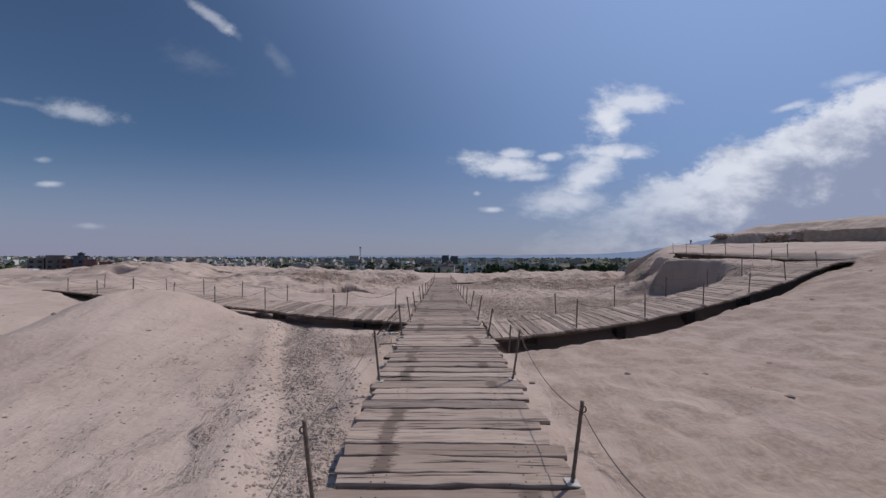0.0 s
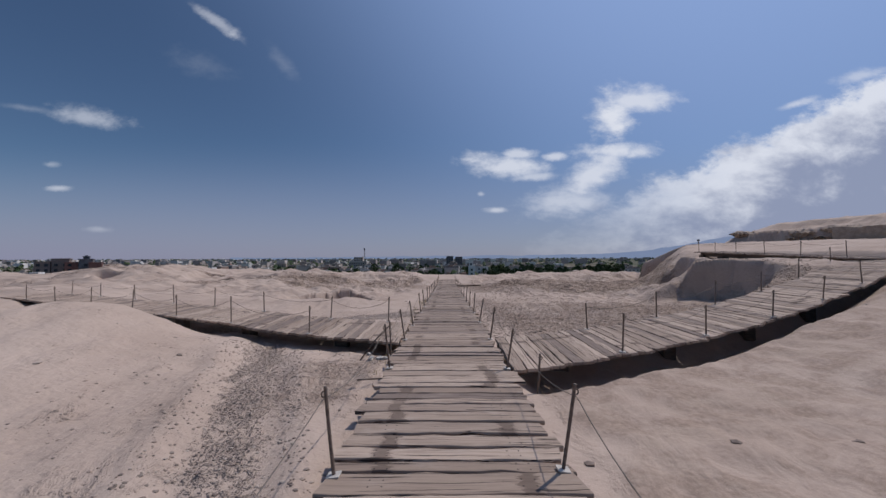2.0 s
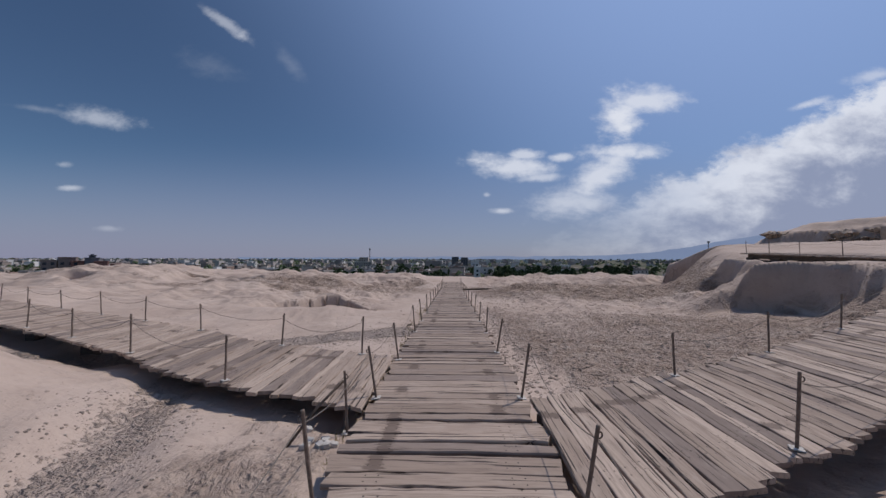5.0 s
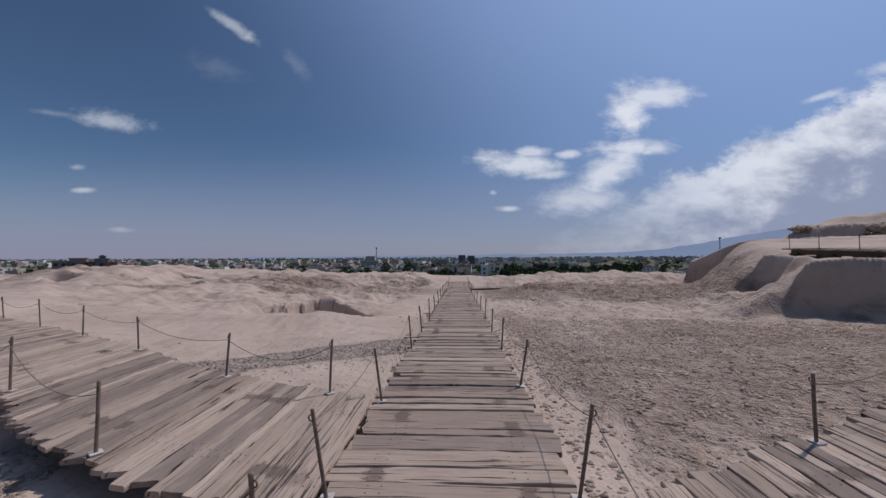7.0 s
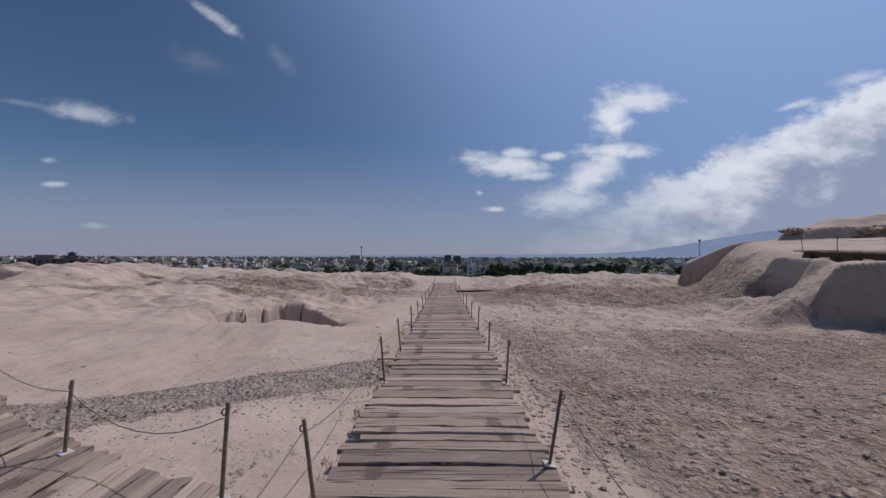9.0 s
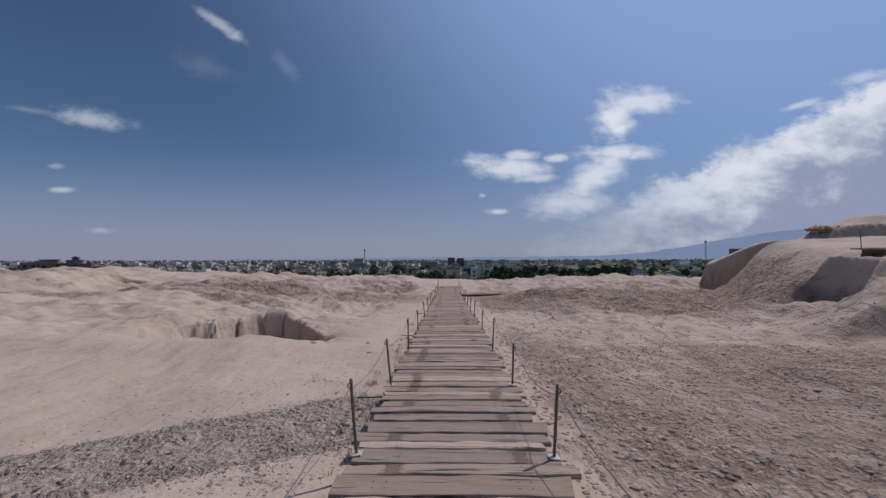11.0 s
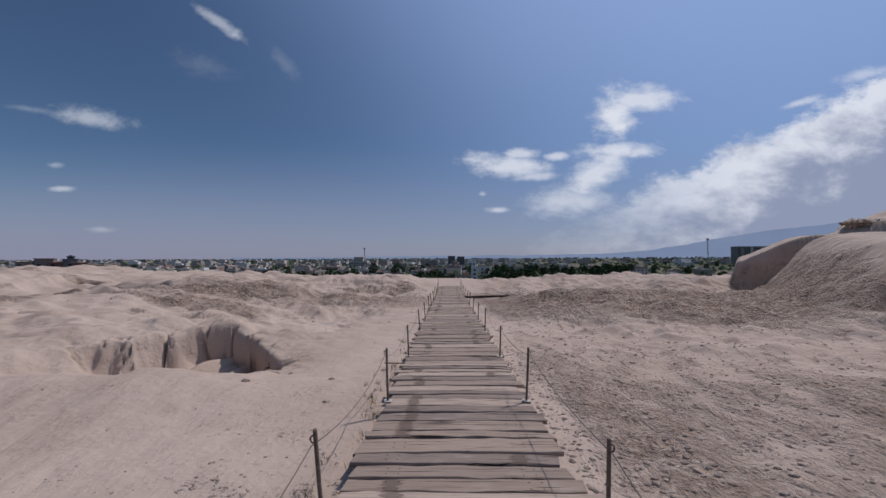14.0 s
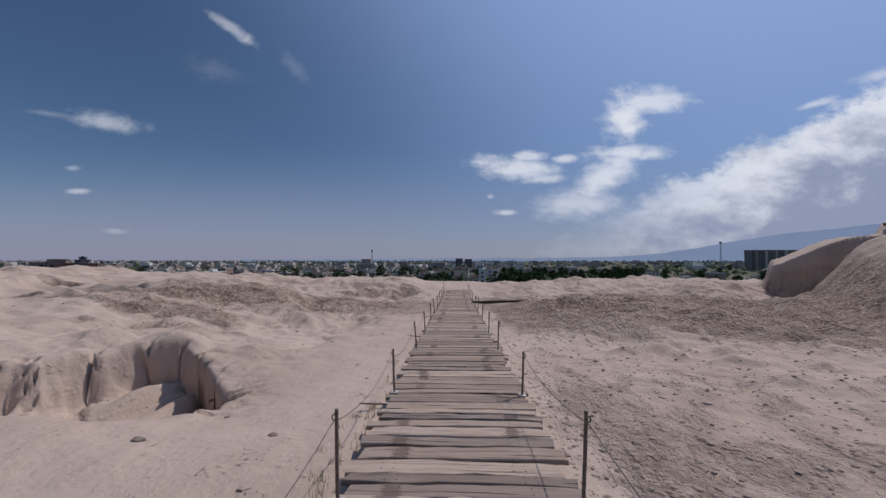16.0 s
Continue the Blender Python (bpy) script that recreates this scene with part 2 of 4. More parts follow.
def simple(name, c0, c1, scale=6.0, rough=0.85, bump=0.3, metal=0.0, stretch=(1, 1, 1), dist=0.02):
    m, n = material(name)
    co = n.add("ShaderNodeTexCoord").outputs["Object"]
    a = n.noise(n.mapping(co, stretch), scale, 5, 0.62)
    b = n.noise(n.mapping(co, stretch), scale * 7, 3, 0.6)
    f = n.math("ADD", n.math("MULTIPLY", n.step(a, 0.35, 0.68), 0.7), n.math("MULTIPLY", b, 0.3))
    finish(n, n.mix(f, (*c0, 1), (*c1, 1)), rough, n.math("ADD", a, n.math("MULTIPLY", b, 0.4)), bump, dist, metal)
    return m


EARTH = ground_material()
PLANK = plank_material()
BEAM = simple("dark_timber", (0.10, 0.075, 0.06), (0.19, 0.15, 0.125), 4, 0.9, 0.5, 0, (1, 6, 6))
IRON = simple("rusty_iron", (0.15, 0.112, 0.092), (0.29, 0.225, 0.185), 25, 0.7, 0.3, 0.35)
CLAY = simple("mud_brick", (0.33, 0.255, 0.20), (0.46, 0.37, 0.30), 3, 0.95, 0.6)
ROPE = simple("grey_rope", (0.15, 0.125, 0.105), (0.27, 0.23, 0.20), 60, 0.9, 0.4)
PALE = simple("pale_mortar", (0.45, 0.41, 0.37), (0.62, 0.58, 0.54), 18, 0.9, 0.3)


# ---- lie of the land ----
def value_noise(x, y, seed):
    xi, yi = np.floor(x), np.floor(y)
    fx, fy = x - xi, y - yi
    fx, fy = fx * fx * fx * (fx * (fx * 6 - 15) + 10), fy * fy * fy * (fy * (fy * 6 - 15) + 10)

    def rnd(i, j):
        s = np.sin(i * 127.1 + j * 311.7 + seed * 74.7) * 43758.5453
        return s - np.floor(s)
    a = rnd(xi, yi) * (1 - fx) + rnd(xi + 1, yi) * fx
    b = rnd(xi, yi + 1) * (1 - fx) + rnd(xi + 1, yi + 1) * fx
    return a * (1 - fy) + b * fy - 0.5


def fbm(x, y, octaves, seed):
    out, amp = 0, 1.0
    for o in range(octaves):
        out = out + amp * value_noise(x * 2 ** o + 17.3 * o, y * 2 ** o - 9.1 * o, seed + o)
        amp *= 0.5
    return out


def soft(v, w):
    """A smooth max(v, 0)."""
    return w * np.logaddexp(0, v / w)


def sstep(v, a, b):
    s = np.clip((v - a) / (b - a), 0, 1)
    return s * s * (3 - 2 * s)


def bell(x, y, cx, cy, sx, sy, turn=0):
    c, s = math.cos(radians(turn)), math.sin(radians(turn))
    dx, dy = x - cx, y - cy
    return np.exp(-0.5 * (((dx * c + dy * s) / sx) ** 2 + ((dy * c - dx * s) / sy) ** 2))


def deck_main(y):
    return -0.037 * soft(y - 6.5, 1.2) + 0.127 * soft(y - 37.5, 1.2)


def deck_right(x):
    """Climbs the slope, then runs level at the foot of the upper walk."""
    return 1.5 - soft(1.5 - 0.0085 * soft(x - 2.6, 0.5) ** 2 - 0.03 * soft(x - 4, 0.5), 0.1)


def left_near(x):
    return 6.36 - 0.46 * x - 0.30 * np.exp(-((x + 3.5) / 1.9) ** 2)


def right_near(x):
    return 4.53 + 0.45 * x


PIT_RIM = ((-8.6, 17.7), (-8.1, 18.7), (-7.1, 19.5), (-6.45, 20.5), (-5.7, 20.75), (-4.7, 20.2), (-4.0, 19.5), (-3.45, 19.0), (-3.5, 18.2), (-4.2, 17.45), (-5.2, 17.1), (-6.8, 17.1))


def pit_depth(x, y):
    """How far a place lies inside the pit's rim; negative outside."""
    near, odd = np.full(np.shape(x), 1e9), np.zeros(np.shape(x), dtype=bool)
    for (ax, ay), (bx, by) in zip(PIT_RIM, PIT_RIM[1:] + PIT_RIM[:1]):
        t = np.clip(((x - ax) * (bx - ax) + (y - ay) * (by - ay)) / ((bx - ax) ** 2 + (by - ay) ** 2), 0, 1)
        near = np.minimum(near, np.hypot(x - ax - t * (bx - ax), y - ay - t * (by - ay)))
        odd ^= ((ay > y) != (by > y)) & (x < ax + (y - ay) * (bx - ax) / ((by - ay) or 1e-9))
    return np.where(odd, near, -near)


def pit_hollow(x, y):
    """1 in the undercut corner of the pit, 0 away from it."""
    return bell(x, y, -5.15, 20.0, 1.1, 0.6, -29)


def land(x, y):
    """Height of the ground; also the weights of gravel, brown dirt and the far plain."""
    wob = fbm(x / 6, y / 6, 4, 3)
    base = np.where(y < 38, -0.037 * soft(y - 6.5, 1.2), -1.16) + 0.10 * soft(y - 39, 1.2) * sstep(y, 60, 40)
    z = base - 0.17
    off = sstep(np.abs(x), 1.2, 5)
    ridge = 0.5 - np.abs(fbm(x / 3.4, y / 2.6, 4, 13))
    z = z + off * (wob * (0.3 + 0.6 * sstep(y, 14, 35)) + 0.65 * (ridge - 0.35) * sstep(y, 14, 28))
    # left: mound before the side walk, dunes behind
    ln = left_near(x)
    z = z + 1.12 * bell(x, y, -7.4, 6.5, 1.55, 1.9, -8) * sstep(y - ln, 0.3, -2.2)
    z = z - 0.75 * bell(x, y, -11.0, 5.2, 1.9, 3.0) * sstep(y - ln, 0.5, -1.5)
    z = z + 0.9 * bell(x, y, -27.5, 30.2, 4.5, 1.6) + 0.5 * bell(x, y, -13.5, 30.5, 3.5, 1.2, 12) + 0.5 * bell(x, y, -19, 33.5, 4, 1.4)
    for hx, hy in ((-27.2, 28.3), (-15.0, 29.0), (-21, 32)):
        z = z - 0.9 * sstep(np.hypot((x - hx) / 1.1, (y - hy) / 0.6), 1.1, 0.7)
    z = z - 0.17 * sstep(y - ln, -0.30, 0.04) * sstep(y - ln, 1.7, 0.7) * sstep(x, -0.8, -1.4)
    z = z + 0.55 * bell(x, y, -16, 26, 6, 4, 15) + 0.7 * bell(x, y, -24, 33, 9, 5) + 1.3 * bell(x, y, -36, 42, 14, 8) + 0.6 * bell(x, y, -20, 18, 5, 4)
    z = z + 0.45 * bell(x, y, -5, 41, 4, 3) + 0.35 * bell(x, y, -9, 31, 4, 2.5, 20)
    # wheel track, hollowed
    tr = np.abs(x - (-1.15 - 0.41 * (y - 0.8)))
    track = sstep(tr, 0.55, 0.28) * sstep(y, 9.2, 8.4)
    z = z - 0.05 * track + 0.07 * sstep(np.abs(tr - 0.75), 0.35, 0.0) * sstep(y, 7.5, 6) * sstep(x, -0.95, -1.3)
    # pit with a fluted far wall and a deep hollow in its corner
    z = z + 0.22 * bell(x, y, -5.4, 16.9, 2.6, 0.8) + 0.16 * bell(x, y, -6.0, 21.4, 3.0, 1.2) + 0.36 * bell(x, y, -8.0, 20.2, 1.8, 1.1, 40)
    inside = pit_depth(x, y)
    ang = np.arctan2(y - 18.6, x + 5.9)
    north = sstep(y + 0.25 * x, 16.5, 17.3)
    lump = fbm(x * 3, y * 3, 4, 63)
    rill = 0.5 - np.abs(fbm(ang * 8 + 0.25 * lump, 0.6 * inside, 4, 61))
    cut = sstep(rill, 0.435, 0.495)
    calm = 1 - 0.5 * sstep(pit_hollow(x, y), 0.1, 0.5)
    front = inside + north * calm * (0.10 * fbm(ang * 5, 0 * ang + 3, 3, 62) + 0.30 * cut * sstep(inside, -0.75, -0.05) + 0.10 * lump + 0.05 * fbm(x * 9, y * 9, 3, 69))
    wall = sstep(front, 0.0, 0.34) * north + sstep(inside, -0.2, 1.3) * (1 - north)
    z = z - wall * (0.85 + 0.3 * lump) - 0.10 * calm * north * sstep(inside, -0.7, 0.0) * cut
    hollow = sstep(pit_hollow(x, y) + 0.15 * lump, 0.5, 0.75) * sstep(front, 0.04, 0.22)
    z = z - 1.7 * hollow + 0.25 * bell(x, y, -6.1, 18.6, 0.4, 0.25)
    # right: sand slope up to the side walk, basin behind, then the ruin mound
    r = sstep(x, 0.95, 1.5)
    before = sstep(y - right_near(x), 1.0, -0.2)
    after = r * sstep(y - right_near(x), 0.6, 1.6) * sstep(y - right_near(x), 5.5, 2.0)
    z = z + after * 0.85 * deck_right(np.clip(x, 1, 14))
    z = z + before * r * (1.7 * np.tanh(0.074 * soft(x - 3.3, 0.9)) + 0.45 * sstep(x, 10.3, 14.0) + 0.03 * fbm(x, y, 3, 9)) - 0.32 * r * sstep(y - right_near(x), -0.65, 0.0) * sstep(y - right_near(x), 1.8, 0.7) * sstep(x, 14, 8)
    z = z - 0.15 * bell(x, y, 11, 19, 5, 5) - 0.10 * bell(x, y, 5, 12, 4, 4)
    z = z + 0.5 * bell(x, y, 7.5, 44, 4, 3) + 1.25 * bell(x, y, 18.0, 38.6, 2.6, 1.7, 10) + 0.3 * bell(x, y, 10.5, 33, 4, 3) - 0.35 * bell(x, y, 4.5, 37.2, 3.5, 1.6) + 0.25 * bell(x, y, 10, 27, 4, 2.2)
    z = z + 0.35 * bell(x, y, 12.0, 16.8, 1.6, 1.8) + 0.75 * bell(x, y, 13.6, 22.0, 1.6, 1.0) + 0.9 * bell(x, y, 12.9, 13.6, 0.9, 0.8)
    # ruin mound: a terrace whose rim is cut by two hollows, a third scarp further on, and a high ridge behind
    edge = np.interp(y, (9, 12.6, 13.4, 14.2, 15.2, 16.6, 17.5, 18.2, 19.4, 20.3, 20.9, 22.2, 22.9, 23.6, 26, 29, 33, 36, 60), (11.8, 11.8, 11.9, 12.7, 13.3, 13.2, 12.4, 11.9, 12.4, 13.3, 14.5, 14.8, 14.6, 14.2, 15.2, 17.0, 19.6, 21.5, 34))
    steep = np.clip(sstep(np.abs(y - 15.6), 2.9, 2.2) + sstep(np.abs(y - 21.8), 1.5, 1.0), 0, 1)
    d = (x - edge) + (0.12 + 0.3 * (1 - steep)) * fbm(x / 1.6, y / 1.6, 4, 21)
    rise = np.clip((d + 0.18) / 0.36, 0, 1) * steep + (0.35 * sstep(d, -3.6, 1.5) + 0.65 * sstep(d, -2.0, 2.6)) * (1 - steep)
    top = 1.42 + 1.25 * np.tanh(soft(x - 14, 1.0) / 10) + 0.45 * np.tanh(soft(y - 22, 1.0) / 8) + 0.05 * fbm(x / 3, y / 3, 3, 22) - 1.6 * sstep(x - 0.8 * (y - 37.8), 26, 20) * sstep(y, 25, 35)
    scar = 37.9 - 0.33 * (x - 20) + 0.25 * fbm(x / 1.5, y / 1.5, 3, 23) - 1.5 * sstep(x, 23.5, 26.5)
    bite = sstep(y - scar, 0.18, -0.2) * sstep(y - scar, -4.5, -0.6) * sstep(x, 18.8, 20.2) * sstep(x + 0.8 * (y - scar), 26.5, 23.0)
    rise = np.clip(np.where(y > scar, np.maximum(rise * sstep(x - 0.8 * (y - 37.8), 18.5, 20.3), sstep(x - 0.8 * (y - 37.8) + 0.2 * fbm(x, y, 3, 24), 19.9, 20.8)), rise) * (1 - 0.85 * bite), 0, 1)
    rise = rise * sstep(y, 10.5, 13.0) * sstep(y - 41 - 0.35 * (x - 19), 4.0, -0.5)
    z = z + rise * (top - z)
    lip = (x - 33.5) * 0.74 + (y - 43.5) * 0.67 + 1.5 * fbm(x / 3, y / 3, 4, 91)
    along = (x - 33.5) * 0.67 - (y - 43.5) * 0.74 + 1.0 * fbm(x / 2.5, y / 2.5, 3, 92)
    z = z + sstep(along, -0.5, 0.9) * sstep(y, 75, 60) * sstep(x, 75, 60) * (sstep(lip, -0.25, 0.35) * (0.75 + 0.7 * sstep(along, 0.5, 5) + 0.35 * fbm(x / 2, y / 2, 3, 93)) + (0.5 + 0.05 * np.clip(along, 0, 20)) * sstep(lip, 0.8, 4.0) + 0.07 * soft(lip - 2, 1.0))
    terr = z * 2.6 + 0.6 * wob
    z = z + sstep(lip, -6, -2) * rise * 0.12 * (sstep(terr - np.floor(terr), 0.25, 0.6) - (terr - np.floor(terr)))
    # rills and lumps
    rills = fbm(x * 0.9, y * 0.28, 4, 31)
    z = z + off * 0.10 * rills * (1 - 0.95 * r * before) + 0.03 * fbm(x * 2.5, y * 2.5, 3, 41) * sstep(np.abs(x), 0.9, 1.6)
    z = z + 0.9 * rise * (1 - rise) * fbm(x * 0.9, y * 0.9, 4, 51) + 0.03 * rise * fbm(x, y, 3, 52)
    gully = np.abs(fbm(x / 1.5 + 0.4 * wob, y / 1.1, 4, 81))
    z = z - 0.40 * (0.22 - gully) * off * (1 - rise) * sstep(y, 15, 21) * sstep(np.abs(x), 1.4, 3.5)
    # sand banked up before the left walk
    bank = sstep(y - ln, -2.2, -1.2) * sstep(y - ln, 0.9, 0.3) * sstep(x, -7.5, -5.5) * sstep(x, -1.2, -1.7)
    z = z + bank * (np.maximum(z, -0.30 + 0.03 * fbm(x * 2, y * 2, 3, 96)) - z)
    # edge of the site and the plain below
    rim = 50 + 5 * wob + 0.1 * np.abs(x)
    fall = sstep(y, rim, rim + 45)
    back = sstep(y, -25, -70) + sstep(np.abs(x + 5), 80, 140)
    fall = np.clip(fall + back, 0, 1)
    z = z * (1 - fall) - 17.0 * fall
    trench = sstep(np.abs(x - 15.6 - 0.11 * (y - 12.6)), 1.7, 0.7) * sstep(y, 11.8, 12.8) * sstep(y, 23.4, 22.6)
    z = z + trench * (np.minimum(z, 1.05 + 0.036 * (y - 12.6)) - z)
    under = (np.abs(x) < 1.05) & (y > -9) & (y < 46)
    z = np.where(under, np.minimum(z, deck_main(y) - 0.15), z)
    dirt = sstep(x, 0.95, 2.2) * sstep(y - right_near(x), 1.2, 2.6) * (1 - 0.9 * rise) * (0.19 + 0.18 * sstep(y, 15.5, 11.5) + 0.50 * bell(x, y, 8.3, 15.5, 3.2, 1.7, -8) + 0.95 * bell(x, y, 11.0, 29, 8, 4.0) + 0.30 * bell(x, y, 5, 10.8, 4.5, 2.2) - 0.22 * bell(x, y, 7, 21.4, 7, 1.2, -20))
    dirt = dirt + 0.50 * r * before + 0.36 * bell(x, y, 1.9, 15.8, 0.8, 3) * sstep(x, 0.9, 1.2) +  0.45 * bell(x, y, -10, 30, 6, 3, 15) + 0.4 * bell(x, y, -3, 34, 3, 5) + 0.22 * bell(x, y, -2.4, 2.5, 0.8, 3) + 0.45 * bell(x, y, -1.6, 5.3, 0.6, 1.2) + 0.06 * bell(x, y, -4.6, 3.4, 1.3, 1.9)
    dirt = dirt + 0.42 * sstep(fbm(x / 4.5 + 3, y / 1.7, 4, 95), 0.08, 0.38) * sstep(y, 19, 25) * sstep(x, -1.3, -3)
    band = np.abs(y - (13.6 + 0.42 * x))
    gravel = 0.42 * track + sstep(band, 1.0, 0.4) * sstep(x, -0.6, -1.3) * sstep(x, -11, -7)
    rough = np.clip(dirt + 0.8 * gravel + 0.15, 0, 1) * sstep(y, 24, 17) * sstep(np.hypot(x, y - 8), 30, 15) * (~under)
    z = z + rough * (0.085 * fbm(x * 3.2, y * 3.2, 4, 71) + 0.025 * fbm(x * 9, y * 9, 2, 72))
    gravel = gravel + 0.2 * bell(x, y, -1.5, 13.2, 0.7, 2.2) * sstep(x, -0.9, -1.2)
    dirt = dirt + 0.25 * rise * (1 - rise) * 4 * (1 - steep)
    return z, np.clip(gravel, 0, 1), np.clip(dirt, 0, 1), fall, r * before


def land_z(x, y):
    return float(land(np.array([float(x)]), np.array([float(y)]))[0][0])


def axis(lo, hi, fine, step, ends):
    """Grid lines: step apart from lo to hi, half that within fine, then wider; ends: where each side's middle distance ends."""
    core = [v for v in np.arange(lo, hi, step / 2) if fine[0] < v < fine[1] or round((v - lo) / step * 2) % 2 == 0]
    sides = []
    for start, sign, end in ((lo, -1, ends[0]), (hi, 1, ends[1])):
        line, s = [start], step
        while abs(line[-1]) < 4400:
            s = min(s * 1.035, 0.36) if sign * line[-1] < end else s * 1.12
            line.append(line[-1] + sign * s)
        sides.append(line)
    return np.array(sides[0][:0:-1] + core + sides[1])


def build_ground():
    gx, gy = axis(-11.0, 22.0, (-9.0, -2.9), 0.09, (38, 46)), axis(-1.5, 38.5, (16.9, 21.2), 0.09, (0, 52))
    X, Y = np.meshgrid(gx, gy)
    Z, G, D, P, E = land(X, Y)
    # the pit's far wall leans over its hollow
    deep = sstep(pit_hollow(X, Y), 0.25, 0.7) * sstep(pit_depth(X, Y), 0.09, 0.36)
    X, Y = X + 0.4 * deep, Y + 1.1 * deep
    nx, ny = len(gx), len(gy)
    verts = np.stack([X, Y, Z], -1).reshape(-1, 3)
    i = np.arange(nx * ny).reshape(ny, nx)
    faces = np.stack([i[:-1, :-1], i[:-1, 1:], i[1:, 1:], i[1:, :-1]], -1).reshape(-1, 4)
    me = bpy.data.meshes.new("ground")
    me.vertices.add(len(verts))
    me.vertices.foreach_set("co", verts.ravel().astype(np.float32))
    me.loops.add(faces.size)
    me.loops.foreach_set("vertex_index", faces.ravel().astype(np.int32))
    me.polygons.add(len(faces))
    me.polygons.foreach_set("loop_start", np.arange(0, faces.size, 4, dtype=np.int32))
    me.polygons.foreach_set("use_smooth", np.ones(len(faces), dtype=bool))
    me.update(calc_edges=True)
    for name, w in (("gravel", G), ("dirt", D), ("plain", P), ("even", E)):
        a = me.attributes.new(name, "FLOAT", "POINT")
        a.data.foreach_set("value", w.ravel().astype(np.float32))
    me.materials.append(EARTH)
    tagged(new("ground", me), "pale dry eroded sand with gullies and gravel tracks", "ground", kind="structure")


build_ground()


# ---- small builders ----
def part(name, bm, mat, parent=None, label=""):
    me = bpy.data.meshes.new(name)
    bm.to_mesh(me)
    bm.free()
    me.materials.append(mat)
    ob = new(name, me)
    ob.parent = parent
    return tagged(ob, label)


def box(bm, size, centre=(0, 0, 0), bevel=0.0, m=Matrix()):
    r = bmesh.ops.create_cube(bm, size=1, matrix=m @ Matrix.Translation(centre) @ Matrix.Diagonal((*size, 1)))
    if bevel:
        edges = list({e for v in r["verts"] for e in v.link_edges})
        bmesh.ops.bevel(bm, geom=edges, offset=bevel, segments=1, affect="EDGES")
    return bm


def tube(bm, pts, radius, sides=6):
    """A round bar along pts."""
    rings = []
    for k, p in enumerate(pts):
        d = (Vector(pts[min(k + 1, len(pts) - 1)]) - Vector(pts[max(k - 1, 0)])).normalized()
        a = d.orthogonal().normalized() if abs(d.z) > 0.9 else d.cross(Vector((0, 0, 1))).normalized()
        b = d.cross(a)
        rings.append([bm.verts.new(Vector(p) + radius * (math.cos(t) * a + math.sin(t) * b)) for t in (2 * math.pi * s / sides for s in range(sides))])
    for r0, r1 in zip(rings, rings[1:]):
        for s in range(sides):
            bm.faces.new((r0[s], r0[(s + 1) % sides], r1[(s + 1) % sides], r1[s]))
    bm.faces.new(rings[0][::-1])
    bm.faces.new(rings[-1])
    return bm


def smooth(ob):
    for p in ob.data.polygons:
        p.use_smooth = True
    return ob


# ---- boardwalks ----
def plank_mesh(rng, length, width, thick=0.045):
    """A worn board along x: wavy edges, a slight bow, ragged ends."""
    bm = bmesh.new()
    n, rows = 11, []
    bow, skew = rng.uniform(-0.006, 0.012), [rng.uniform(-0.03, 0.03) for _ in range(2)]
    for k in range(n):
        x = (-0.5 + k / (n - 1)) * length
        e = [rng.uniform(-0.015, 0.015) for _ in range(2)]
        up = bow * (1 - (2 * x / length) ** 2) + rng.uniform(-0.002, 0.002)
        lean = skew[0] if k == 0 else skew[1] if k == n - 1 else 0
        w = width / 2
        cut = ((-w + e[0], -0.018), (-w + 0.006 + e[0], -0.003), (-w + 0.014 + e[0], 0), (0, rng.uniform(-0.004, 0.002)), (w - 0.014 + e[1], 0), (w - 0.006 + e[1], -0.003), (w + e[1], -0.018), (w - 0.004 + e[1], -thick), (-w + 0.004 + e[0], -thick))
        rows.append([bm.verts.new((x + lean * yy / w, yy, zz + up)) for yy, zz in cut])
    m = len(rows[0])
    for a, b in zip(rows, rows[1:]):
        for s in range(m):
            bm.faces.new((a[s], b[s], b[(s + 1) % m], a[(s + 1) % m]))
    bm.faces.new(rows[0])
    bm.faces.new(rows[-1][::-1])
    bmesh.ops.recalc_face_normals(bm, faces=bm.faces)
    me = bpy.data.meshes.new("plank")
    bm.to_mesh(me)
    bm.free()
    me.materials.append(PLANK)
    return me


def plank_set(rng, length, widths, ragged=0.10):
    return [(w, plank_mesh(rng, length + rng.uniform(-ragged, ragged), w)) for w in widths for _ in range(3)]


def lay(deck, boards, rng, start, end, place, tight=1.0):
    """Lays boards one after another from start to end; place(s) gives the pose at s along the walk."""
    s = start
    while s < end:
        w, me = rng.choice(boards)
        gap = tight * (rng.uniform(0.004, 0.016) if rng.random() < 0.55 else rng.uniform(0.016, 0.045))
        ob = new("plank", me)
        ob.parent = deck
        wild = 1.0 if tight > 0.5 else 0.5
        flip = 180 if rng.random() < 0.5 else 0
        ob.matrix_basis = place(s + w / 2) @ pose(rng.uniform(-0.05, 0.05), 0, rng.uniform(-0.008, 0.008) * wild, rng.uniform(-2, 1.5) * wild, rng.uniform(-0.25, 0.25), flip + rng.uniform(-0.9, 0.9) * wild)
        s += w + gap


